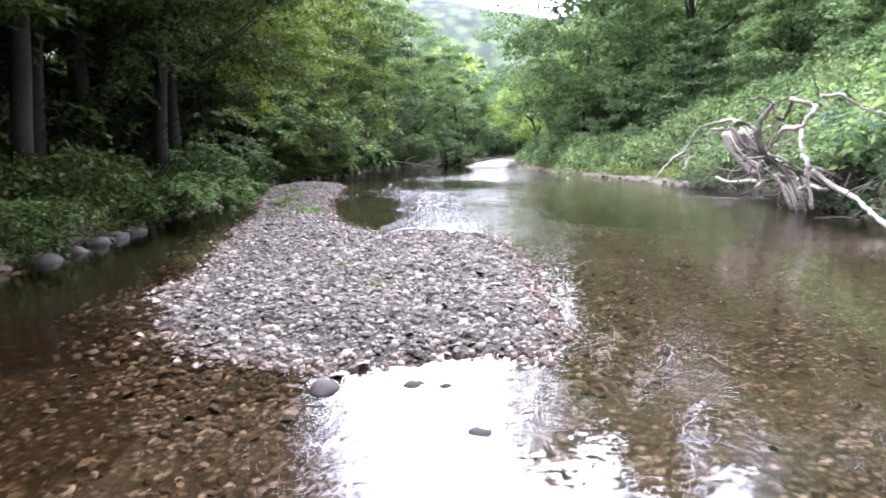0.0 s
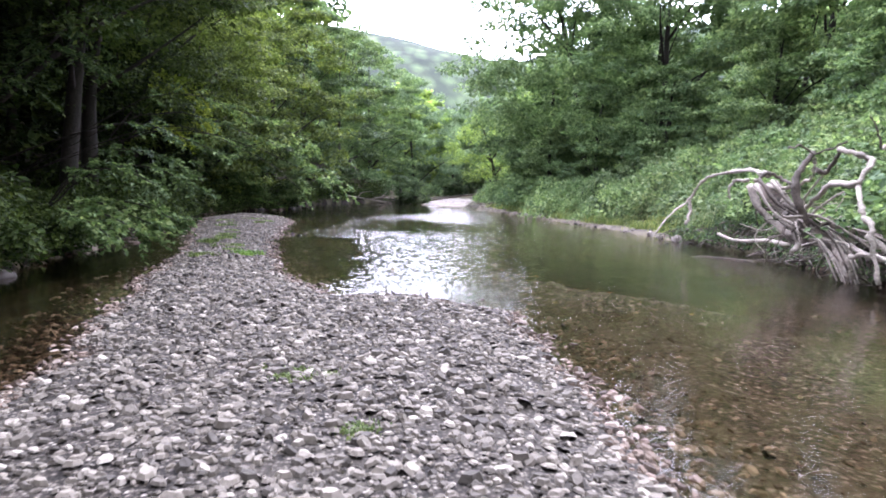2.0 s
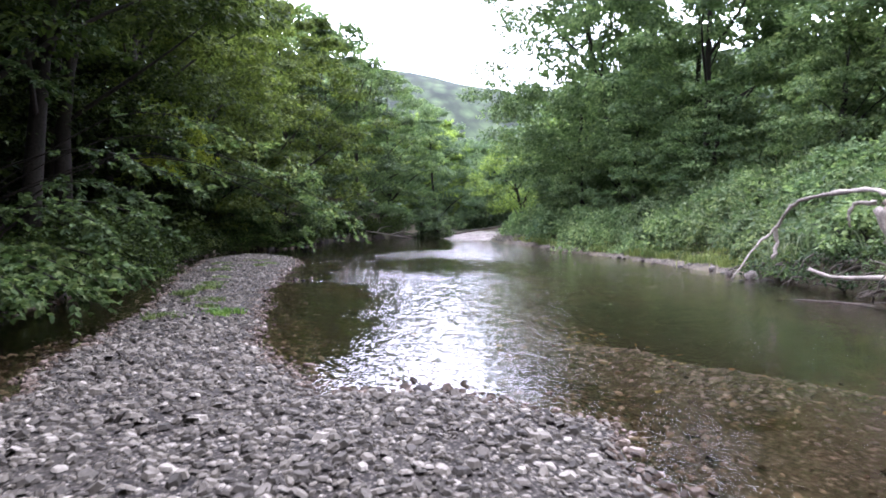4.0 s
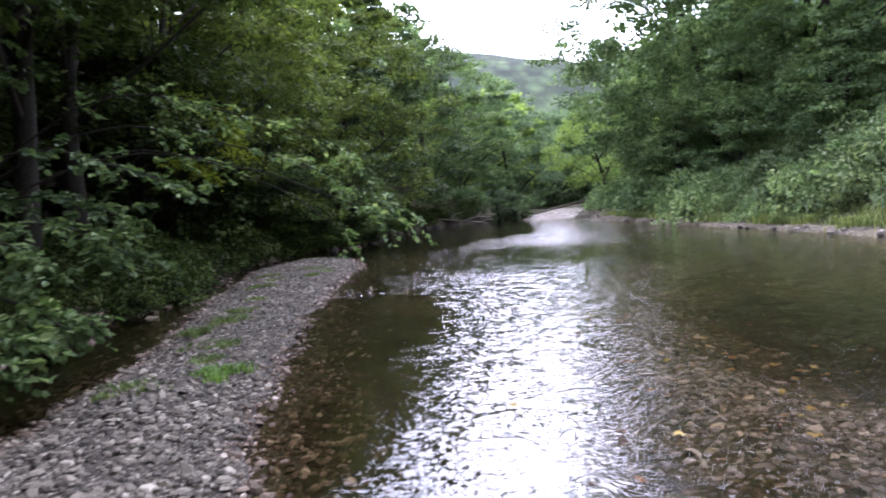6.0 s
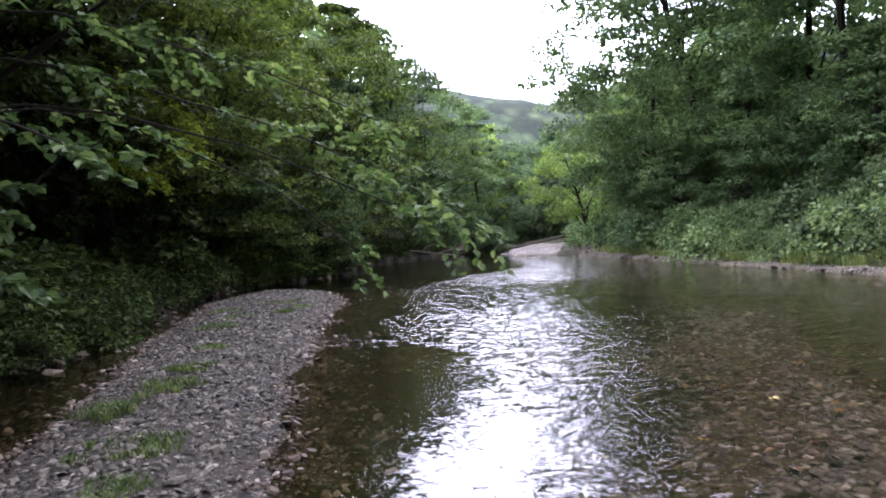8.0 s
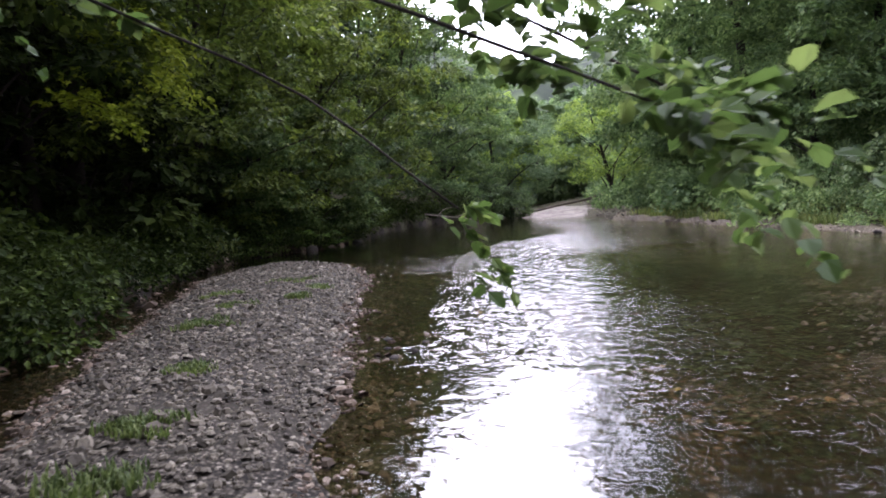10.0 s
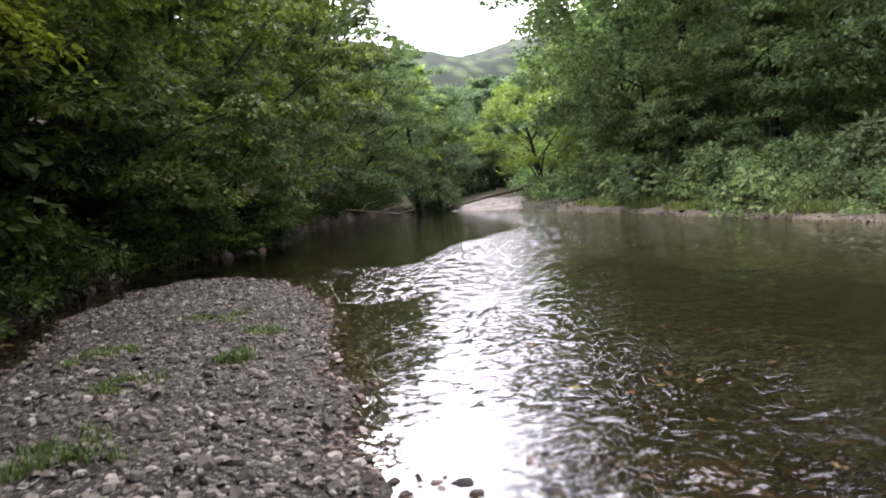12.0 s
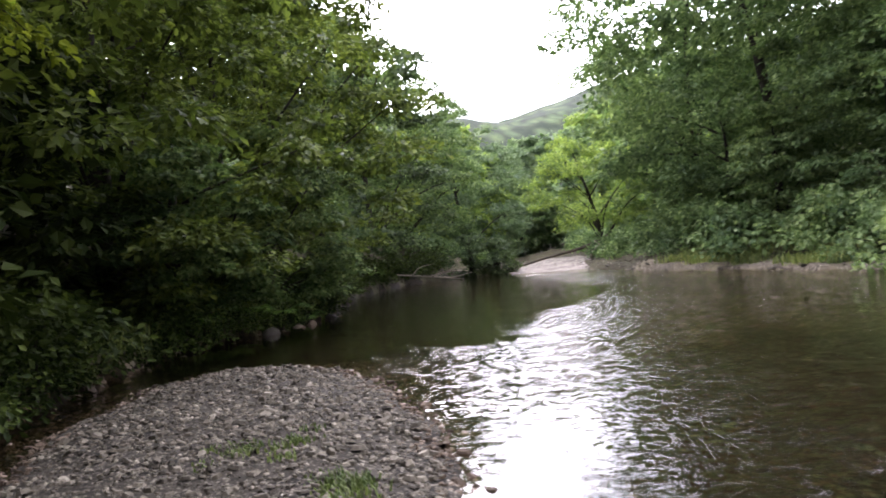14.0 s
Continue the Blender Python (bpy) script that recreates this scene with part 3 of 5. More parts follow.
def step(t):
    t = np.clip(t, 0, 1)
    return t * t * (3 - 2 * t)


def bar_depth(x, y):
    """How far a place lies inside the gravel bar's edge (negative: outside)."""
    p = np.stack([x, y], -1)
    best, inside = np.full(x.shape, 1e9), np.zeros(x.shape, bool)
    for a, b in zip(BAR, np.roll(BAR, -1, 0)):
        ab = b - a
        u = np.clip(((p - a) @ ab) / (ab @ ab), 0, 1)
        best = np.minimum(best, np.linalg.norm(p - a - u[..., None] * ab, axis=-1))
        cross = (a[1] > y) != (b[1] > y)
        inside ^= cross & (x < (b[0] - a[0]) * (y - a[1]) / (b[1] - a[1] + 1e-12) + a[0])
    return np.where(inside, best, -best) + 0.12 * waves(x, y, 5, 1.6)


SHOAL = np.array([(3.6, 12.2), (2.3, 13.5), (1.3, 14.9), (0.8, 16.2), (0.9, 17.8), (1.2, 19.8), (1.9, 22.2), (3.0, 24.6)])


def off_shoal(x, y):
    """How far a place lies from the crest of the drowned shoal."""
    p, best = np.stack([x, y], -1), np.full(np.shape(x), 1e9)
    for a, b in zip(SHOAL[:-1], SHOAL[1:]):
        ab = b - a
        u = np.clip(((p - a) @ ab) / (ab @ ab), 0, 1)
        best = np.minimum(best, np.linalg.norm(p - a - u[..., None] * ab, axis=-1))
    return best


def land(x, y):
    xl, xr = np.interp(y, LEFT[:, 0], LEFT[:, 1]), np.interp(y, RIGHT[:, 0], RIGHT[:, 1])
    wob = 0.18 * waves(x, y, 11, 1.7)
    dl, dr = xl - x + wob, x - xr + wob
    db = bar_depth(x, y)
    bed = -0.05 - (0.1 + 0.18 * step((y - 5) / 3)) * step(-db / 2.4) + 0.03 * waves(x, y, 3, 1.3)
    right = step((x + 0.5) / 2.0)
    bed = bed + 0.1 * right * step(-db / 2.5)
    bed = bed + 0.2 * np.exp(-(off_shoal(x, y) / 0.85) ** 2)
    bed = bed - 0.2 * np.exp(-(((x - 4.4) / 1.5) ** 2 + ((y - 17.2) / 3.2) ** 2))
    bed = bed + 0.1 * np.exp(-(((x + 0.15) / 0.45) ** 2 + ((y - 12.3) / 0.3) ** 2)) + 0.12 * np.exp(-(((x + 3.0) / 0.55) ** 2 + ((y - 22.8) / 0.6) ** 2))
    bed = np.minimum(bed, -0.02)
    bar = 0.02 + 0.11 * step(db / 1.1) + 0.018 * waves(x, y, 8, 0.9)
    h = bed + (bar - bed) * step(db / 0.7 + 0.5)
    lift_l = 0.28 * step(dl / 0.35) + 0.14 * np.clip(dl, 0, 3.5) + 0.42 * np.clip(dl - 3.5, 0, 45) + 0.08 * waves(x, y, 21, 1.1) * step(dl / 0.8)
    steep = np.interp(y, [0, 12, 22, 25, 42, 50], [0.7, 0.9, 0.8, 0.12, 0.12, 0.3])
    slope = np.interp(y, [0, 15, 30, 42, 50, 66], [0.55, 0.6, 0.62, 0.5, 0.25, 0.1])
    lift_r = steep * step(dr / 0.5) + slope * np.clip(dr - 1.2, 0, 7) + 0.22 * np.clip(dr - 8, 0, 60) + 0.08 * waves(x, y, 22, 1.2) * step(dr / 0.8)
    h = h + (lift_l - h) * step(dl / 0.4 + 0.5)
    h = h + (lift_r - h) * step(dr / 0.4 + 0.5)
    far = 0.35 + 0.06 * np.abs(x - 4.5) + 0.25 * waves(x, y, 31, 9)
    return np.where(y > 66, h + (np.maximum(far, h) - h) * step((y - 66) / 3), h)


def axis_lines(a, b, near, far_a, far_b):
    out = list(np.arange(a, b, near))
    s, p = near, a
    left = []
    while p > far_a:
        s *= 1.22
        p -= s
        left.append(p)
    s, p = near, out[-1]
    while p < far_b:
        s *= 1.22
        p += s
        out.append(p)
    return np.array(left[::-1] + out)


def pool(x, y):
    """The still pools with a muddy bed, darkened for light lost in depth: beside the bar, behind it, and along the far
    left bank.
    """
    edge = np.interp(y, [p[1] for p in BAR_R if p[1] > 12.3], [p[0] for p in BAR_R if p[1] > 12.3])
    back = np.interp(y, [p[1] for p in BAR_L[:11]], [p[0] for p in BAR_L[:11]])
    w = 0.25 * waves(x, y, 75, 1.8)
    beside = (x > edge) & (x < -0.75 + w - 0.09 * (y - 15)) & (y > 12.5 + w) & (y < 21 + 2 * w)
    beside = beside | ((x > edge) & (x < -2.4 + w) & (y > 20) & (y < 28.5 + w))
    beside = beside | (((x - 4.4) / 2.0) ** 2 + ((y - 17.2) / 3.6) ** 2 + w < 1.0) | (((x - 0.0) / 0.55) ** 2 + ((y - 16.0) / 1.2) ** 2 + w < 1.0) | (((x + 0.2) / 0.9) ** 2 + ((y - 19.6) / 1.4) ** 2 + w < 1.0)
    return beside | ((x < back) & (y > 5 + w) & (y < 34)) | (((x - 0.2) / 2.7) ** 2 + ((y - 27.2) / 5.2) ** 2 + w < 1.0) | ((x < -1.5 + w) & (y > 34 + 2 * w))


def build_ground():
    gx, gy = axis_lines(-11, 13, 0.18, -2500, 2500), axis_lines(-1, 46, 0.24, -2500, 2800)
    X, Y = np.meshgrid(gx, gy, indexing="ij")
    Z = land(X, Y)
    nx, ny = X.shape
    i, j = np.meshgrid(np.arange(nx - 1), np.arange(ny - 1), indexing="ij")
    f = np.stack([i * ny + j, (i + 1) * ny + j, (i + 1) * ny + j + 1, i * ny + j + 1], -1).reshape(-1, 4)
    cx, cy = (X[:-1, :-1] + X[1:, 1:]) / 2, (Y[:-1, :-1] + Y[1:, 1:]) / 2
    xl, xr = np.interp(cy, LEFT[:, 0], LEFT[:, 1]), np.interp(cy, RIGHT[:, 0], RIGHT[:, 1])
    river = (cx > xl - 0.15) & (cx < xr + np.where((cy > 25) & (cy < 50), 0.8, 0.0)) & (cy < 66)
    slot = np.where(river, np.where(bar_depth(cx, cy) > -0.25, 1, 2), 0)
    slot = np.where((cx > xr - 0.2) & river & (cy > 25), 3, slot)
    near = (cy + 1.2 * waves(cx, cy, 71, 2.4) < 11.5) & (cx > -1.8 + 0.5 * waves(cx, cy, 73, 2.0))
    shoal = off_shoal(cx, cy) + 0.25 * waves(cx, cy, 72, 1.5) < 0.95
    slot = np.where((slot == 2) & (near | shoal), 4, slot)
    # pool faces take the depth-darkened bed
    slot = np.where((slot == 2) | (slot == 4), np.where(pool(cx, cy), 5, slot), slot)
    me = mesh_of("ground", np.stack([X, Y, Z], -1).reshape(-1, 3), f, [SOIL, GRAVEL, BED, MARGIN, SHALLOWS, DEEP_MUD], slot.ravel(), True)
    return tagged(new("ground", me), "river valley floor with stony bed and dark earth banks", "ground", kind="structure")


ground = build_ground()


def build_water():
    gx, gy = np.linspace(-13, 15, 57), np.linspace(-40, 67, 215)
    X, Y = np.meshgrid(gx, gy, indexing="ij")
    Z = 0.006 * waves(X, Y, 41, 2.2)
    nx, ny = X.shape
    i, j = np.meshgrid(np.arange(nx - 1), np.arange(ny - 1), indexing="ij")
    f = np.stack([i * ny + j, (i + 1) * ny + j, (i + 1) * ny + j + 1, i * ny + j + 1], -1).reshape(-1, 4)
    me = mesh_of("water", np.stack([X, Y, Z], -1).reshape(-1, 3), f, WATER, smooth=True)
    return tagged(new("water", me), "shallow clear brown river with small ripples", "river", kind="structure")


water = build_water()


def build_hill():
    gx, gy = np.linspace(-700, 900, 200), np.linspace(130, 900, 110)
    X, Y = np.meshgrid(gx, gy, indexing="ij")
    rise = step((Y - 140) / 330)
    ridge = np.interp(X, [-700, -300, 0, 65, 140, 250, 500, 900], [150, 135, 99, 84, 105, 128, 150, 160])
    Z = ridge * rise + (np.random.default_rng(52).normal(0, 0.5, X.shape) + 1.5 * waves(X, Y, 52, 150)) * rise + 9 * waves(X, Y, 53, 330) * rise * (1 - rise) * 4 - 2
    nx, ny = X.shape
    i, j = np.meshgrid(np.arange(nx - 1), np.arange(ny - 1), indexing="ij")
    f = np.stack([i * ny + j, (i + 1) * ny + j, (i + 1) * ny + j + 1, i * ny + j + 1], -1).reshape(-1, 4)
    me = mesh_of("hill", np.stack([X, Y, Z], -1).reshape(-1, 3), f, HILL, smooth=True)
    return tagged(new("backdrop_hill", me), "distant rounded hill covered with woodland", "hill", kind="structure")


hill = build_hill()


def ground_z(x, y):
    return float(land(np.array([float(x)]), np.array([float(y)]))[0])


# ---- trees and shrubs ----
ALDER = "tall leafy alder overhanging the shaded river bank"
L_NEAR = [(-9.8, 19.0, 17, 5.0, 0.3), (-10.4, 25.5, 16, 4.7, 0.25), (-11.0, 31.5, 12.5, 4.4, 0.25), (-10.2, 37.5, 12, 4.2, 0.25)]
# two alders added to hold canopy over the bank and keep sky light off
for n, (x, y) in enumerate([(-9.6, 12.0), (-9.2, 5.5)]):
    tree("alder", ALDER, (x, y, ground_z(x, y)), 13, 5.2, 105 + n, LEAF_SHADED, leaf=0.24, clumps=130, per=150, flat=0.4, low=0.3, girth=0.2, bias=(1, 0), push=0.2, clear=True)
# near trees wear the shaded leaf copy, farther ones the sunlit one
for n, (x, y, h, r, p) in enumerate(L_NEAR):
    tree("alder", ALDER, (x, y, ground_z(x, y)), h, r, 100 + n, LEAF_WARM if n > 1 else LEAF_SHADED, leaf=0.165, clumps=185, per=240, flat=0.36, low=(0.26, 0.2, 0.2, 0.04)[n], girth=0.22, holes=-0.75, bias=(1, -0.2), push=p, floor=0.5, clear=True, size=0.19)
L_MID = [(-9.2, 43.5, 13, 4.4), (-8.6, 49.5, 14, 4.4), (-7.6, 56, 14.5, 4.6), (-5.4, 63, 13, 4.6), (-3.0, 71, 12.5, 5.0), (1.5, 76, 11.5, 4.8)]
# lighter leaf copies farther along stand in for the light falling there
for n, (x, y, h, r) in enumerate(L_MID):
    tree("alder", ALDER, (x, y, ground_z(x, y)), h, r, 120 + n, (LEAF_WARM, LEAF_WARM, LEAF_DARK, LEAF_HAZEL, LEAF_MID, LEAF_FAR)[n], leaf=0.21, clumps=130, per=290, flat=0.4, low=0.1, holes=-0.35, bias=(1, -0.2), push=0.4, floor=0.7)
# small trees added to block light in the wood; leaf colour carries shade
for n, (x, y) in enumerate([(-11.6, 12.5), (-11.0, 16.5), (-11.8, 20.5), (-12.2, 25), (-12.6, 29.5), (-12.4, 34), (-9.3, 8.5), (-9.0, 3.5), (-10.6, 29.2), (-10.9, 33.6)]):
    tree("shade_filler_tree", "young evergreen tree added to block light, leaves coloured shade-dark", (x, y, ground_z(x, y)), 6.5, 2.7, 150 + n, LEAF_SHADED_FLOOR, leaf=0.26, clumps=60, per=105, low=0.0, size=0.26, limbs=5)
BACK = [(-15, 21, 17), (-15.5, 29, 17), (-15, 37, 17), (-14, 46, 16), (-13, 55, 15), (-10.5, 67, 15), (-7, 79, 18), (-12.5, 13, 15), (-10.5, 7, 14)]
# leaf copies go from shaded to sunlit to lighter along the bank
for n, (x, y, h) in enumerate(BACK):
    tree("woodland_tree", "tall dark woodland tree that closes the valley side and blocks sky light", (x, y, ground_z(x, y)), h, 4.8, 140 + n, LEAF_MID if y > 50 else LEAF_WARM if y > 28 else LEAF_SHADED, leaf=0.52, clumps=80, per=85, low=0.1, size=0.23)
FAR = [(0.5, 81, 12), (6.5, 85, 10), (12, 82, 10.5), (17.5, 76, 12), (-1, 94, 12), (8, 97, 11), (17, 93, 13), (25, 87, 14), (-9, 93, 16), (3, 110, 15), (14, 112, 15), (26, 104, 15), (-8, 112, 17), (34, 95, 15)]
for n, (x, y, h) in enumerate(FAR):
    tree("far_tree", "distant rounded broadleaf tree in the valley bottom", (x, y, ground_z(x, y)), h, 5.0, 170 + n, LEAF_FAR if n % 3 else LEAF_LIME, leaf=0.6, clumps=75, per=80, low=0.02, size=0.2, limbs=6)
# crowns in the shaded leaf copy, so the bank reads dark
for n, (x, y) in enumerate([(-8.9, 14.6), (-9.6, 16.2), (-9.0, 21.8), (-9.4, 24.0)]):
    tree("alder", ALDER, (x, y, ground_z(x, y)), 13, (2.9, 2.9, 4.6, 4.6)[n], 130 + n, LEAF_SHADED, leaf=0.2, clumps=80, per=150, low=0.42, lean=(1.4, 0), girth=0.2, flat=0.4, holes=-0.3, clear=True)
tree("alder", "large leaning alder whose crown overhangs the river", (13.4, 51.0, ground_z(13.4, 51.0)), 22.0, 6.9, 199, LEAF_MID, leaf=0.22, clumps=360, holes=-0.8, per=290, flat=0.5, low=0.02, bias=(-1, 0), push=0.12, lean=(-6.0, -1.0), droop=0.32, size=0.18, girth=0.22)
RIGHT_TREES = [(14.6, 40.5, 19, 5.6, 0.1), (16.5, 46.5, 22, 5.8, 0), (19.0, 33, 17, 5.4, 0), (20.5, 25, 16, 5.4, 0), (20, 18, 15, 5.4, 0), (18, 10.5, 14, 5.2, 0)]
for n, (x, y, h, r, p) in enumerate(RIGHT_TREES):
    tree("alder", "large alder with drooping sprays above the bank", (x, y, ground_z(x, y)), h, r, 200 + n, LEAF_LIGHT if n in (2, 4) else LEAF_MID, leaf=0.24 if n < 3 else 0.27, clumps=(190, 150, 150, 110, 110, 110)[n], holes=-0.45, per=300 if n < 3 else 220, flat=0.38, low=0.02, bias=(-1, 0), push=p, droop=0.25, size=0.2)
# bushy young trees that close the wood's edge down to the bank
EDGE = [(9.4, 45.4, 4.2, 2.1), (11.6, 42.6, 5.6, 2.6), (13.2, 36.6, 5.0, 2.4), (9.6, 49.2, 5.0, 2.2), (15.6, 31.0, 4.6, 2.4), (16.6, 25.5, 4.6, 2.4), (16.2, 19.5, 4.4, 2.3), (15.2, 14.0, 4.2, 2.3)]
for n, (x, y, h, r) in enumerate(EDGE):
    tree("hazel_tree", "bushy hazel with flat layered sprays of leaves", (x, y, ground_z(x, y)), h, r, 210 + n, LEAF_LIGHT if n in (0, 4, 6) else LEAF_MID, leaf=0.15, clumps=95, per=190, low=0.0, flat=0.3, droop=0.3, size=0.24, limbs=9, holes=-0.6, floor=0.25)
for n, (x, y, h) in enumerate([(12.0, 57, 21), (14, 63, 13), (19, 56, 24), (22, 66, 16), (24, 38, 22), (25.5, 29, 20), (25, 21, 19), (26, 46, 23), (24, 13, 18)]):
    tree("woodland_tree", "tall dark woodland tree that closes the valley side and blocks sky light", (x, y, ground_z(x, y)), h, 4.6, 220 + n, LEAF_MID, leaf=0.5, clumps=90, per=70, low=0.03, size=0.24)
# unseen trees behind the start, added to block sky light; others plug gaps
SCREEN_TREES = [(-20, 4, 17), (-20.5, 12, 18), (-21, 20, 18), (-21, 28, 18), (-21, 36, 18), (-20, 44, 18), (-19, 53, 17), (-10.5, 0.5, 15), (-10.5, -6.5, 16), (-10, -13.5, 16), (-8.5, -21, 16), (-3.5, -29, 11), (3.5, -31, 9), (10, -28, 9), (16, -18.5, 10), (18, -11, 10), (20, -4, 10), (23, 3.5, 11), (27, 56, 17), (32, 62, 19)]
for n, (x, y, h) in enumerate(SCREEN_TREES):
    tree("woodland_tree", "tall dark woodland tree that closes the valley side and blocks sky light", (x, y, ground_z(x, y)), h, 5.4, 260 + n, LEAF_DARK if y < 55 else LEAF_MID, leaf=0.7, clumps=60, per=50, low=0.05, size=0.24)
tree("willow", "light green leaning willow on the muddy far bank", (9.0, 64, ground_z(9.0, 64)), 7.0, 3.6, 240, LEAF_LIME, leaf=0.22, clumps=70, per=160, low=0.25, lean=(-2.0, -1.0), width=0.4)

rng = np.random.default_rng(7)
bramble = [shrub("bramble", "grey-green bramble thicket on the sloping bank", (10.5 + n, 26 + 3 * n, ground_z(10.5 + n, 26 + 3 * n)), 1.25, 300 + n, (LEAF_BLUE, LEAF_LIGHT, LEAF_MID)[n], leaf=0.118, clumps=18, per=100) for n in range(3)]
for n in range(96):
    y = rng.uniform(10, 42) if n < 78 else rng.uniform(17, 30)
    d = rng.uniform(0.5, 8.0) if n < 78 else rng.uniform(2.5, 7.5)
    x = float(np.interp(y, RIGHT[:, 0], RIGHT[:, 1])) + d + (0.9 if y > 24 else 0.2)
    k = rng.uniform(0.6, 1.75)
    put_copy(bramble[n % 3], x, y, ground_z(x, y) - 0.1, rng.uniform(0, 360), (k, k, k * rng.uniform(0.8, 1.3)))
for n, (x, y, k) in enumerate([(11.9, 37.9, 1.0), (12.5, 36.6, 1.1), (10.6, 37.3, 0.8), (12.1, 34.2, 1.1), (12.5, 28.6, 1.1), (11.2, 39.6, 0.9), (13.2, 31.5, 1.2), (13.0, 25.8, 1.2), (11.4, 35.6, 0.9), (13.4, 22.8, 1.2), (12.4, 20.6, 1.0), (9.4, 36.4, 0.8), (9.5, 35.7, 0.8), (9.1, 36.7, 0.9), (11.9, 33.1, 0.8), (11.5, 34.5, 0.8), (11.8, 26.8, 0.9)]):
    put_copy(bramble[n % 3], x, y, ground_z(x, y) - 0.1, 47 * n, k)
for n in range(16):
    x, y = 11.6 + 0.9 * math.sin(2.1 * n) + (1.9 if n % 2 else 0), 14.5 + 1.55 * n
    put_copy(bramble[n % 2], x, y, ground_z(x, y) - 0.2, 61 * n, (1.6, 1.6, 1.75))
# hazels wear the shaded leaf copy to darken the left bank
hazel = [shrub("hazel_bush", "dark green hazel bush hanging over the water's edge", (-8.2 - 0.5 * n, 22 + 9 * n, ground_z(-8.2 - 0.5 * n, 22 + 9 * n)), 1.3, 320 + n, LEAF_SHADED, leaf=0.14, clumps=22, per=78, high=1.1) for n in range(3)]
for n in range(46):
    y = 13 + 50 * (n + rng.uniform(0, 1)) / 30 if n < 30 else 8 + 32 * (n - 30 + rng.uniform(0, 1)) / 16
    d = rng.uniform(0.5, 2.6) if n < 30 else rng.uniform(0.1, 0.5)
    x = float(np.interp(y, LEFT[:, 0], LEFT[:, 1])) - d
    put_copy(hazel[n % 3], x, y, ground_z(x, y) - 0.05, rng.uniform(0, 360), rng.uniform(0.65, 1.2) if n < 30 else rng.uniform(0.5, 0.75))
for n, (x, y, h, r) in enumerate([(-7.4, 40.0, 4.6, 2.2), (-8.6, 36.8, 4.2, 1.9)]):
    tree("hazel_tree", "bushy hazel with flat layered sprays of leaves", (x, y, ground_z(x, y)), h, r, 290 + n, LEAF_HAZEL, leaf=0.14, clumps=85, per=190, low=0.12, flat=0.28, droop=0.3, size=0.25, limbs=9, holes=-0.6, floor=0.5)
willow_bush = shrub("willow_bush", "light green willow bush at the river bend", (7.6, 49.0, ground_z(7.6, 49.0)), 1.3, 330, LEAF_MID, leaf=0.16, clumps=24, per=95, high=1.1)
for n, (x, y, k) in enumerate([(8.2, 44.5, 1.5), (8.6, 47.5, 1.5), (7.9, 51, 1.3), (8.8, 41.5, 1.2), (7.2, 55, 1.1), (8.2, 59, 1.2), (0.5, 68, 1.3), (-2.2, 64.5, 1.4), (2.5, 71, 1.2), (10, 69, 1.5), (12.5, 68, 1.5), (11, 73, 1.6)]):
    put_copy(willow_bush, x, y, ground_z(x, y), 70 * n, k)

for n, (x, y, k) in enumerate([(-9.2, 36.5, 0.9), (-8.2, 38.6, 0.8), (-7.4, 40.2, 0.7), (-7.0, 42.5, 0.9), (-6.9, 45.0, 1.0), (-6.8, 48.0, 1.0), (-6.6, 51.0, 1.1), (-5.6, 55.0, 1.1), (-4.2, 59.0, 1.1), (-2.4, 62.5, 1.1)]):
    put_copy(hazel[n % 3], x, y, ground_z(x, y) - 0.05, 83 * n, k)
arching_bush("hazel_branch", "arching hazel branches with broad leaves over dark water", (-7.2, 17.0, 0.6), [[(-5.9, 16.4, 1.0), (-4.8, 15.9, 0.95), (-4.1, 15.6, 0.7)], [(-5.9, 15.9, 0.8), (-5.1, 15.3, 0.75), (-4.5, 15.0, 0.5)], [(-6.1, 15.6, 0.8), (-5.4, 14.9, 0.75), (-4.9, 14.6, 0.5)], [(-6.0, 16.2, 1.0), (-5.2, 15.6, 0.9), (-4.4, 15.3, 0.65)]], 400, LEAF_HAZEL, 0.105, 36, 15, 0.4)
# the upper tier's shade is given by the darker leaf copy
arching_bush("hazel_branch", "darker upper tier of hazel sprays, shade put into leaf colour", (-7.4, 17.6, 0.8), [[(-6.2, 17.2, 1.6), (-5.0, 16.9, 1.65), (-4.1, 16.7, 1.3)], [(-6.4, 16.8, 1.5), (-5.4, 16.3, 1.6), (-4.6, 16.0, 1.35)], [(-6.4, 17.6, 1.9), (-5.4, 17.6, 2.0), (-4.6, 17.5, 1.7)]], 406, LEAF_DARK, 0.1, 36, 15, 0.45)
arching_bush("alder_branch", "long alder branch reaching out low over the river", (-8.6, 18.6, 1.4), [[(-5.6, 18.5, 2.9), (-3.4, 18.8, 2.5), (-2.2, 18.9, 1.95), (-1.4, 18.9, 1.5)], [(-5.4, 18.4, 2.5), (-3.4, 18.6, 2.2), (-2.4, 18.5, 1.8), (-1.75, 18.4, 1.5)], [(-5.6, 18.7, 3.3), (-3.6, 18.9, 3.0), (-2.0, 19.0, 2.3)], [(-5.6, 19.2, 2.7), (-3.6, 19.7, 2.1), (-2.5, 19.5, 1.3)]], 401, LEAF_HAZEL, 0.09, 32, 14, 0.5, thick=0.013)
arching_bush("alder_branch", "leafy alder twig hanging beside the walker's way", (-9.0, 18.0, 1.6), [[(-6.0, 17.6, 2.6), (-4.6, 17.5, 2.3), (-3.7, 17.4, 1.95)]], 402, LEAF_DARK, 0.1, 26, 13, 0.45)
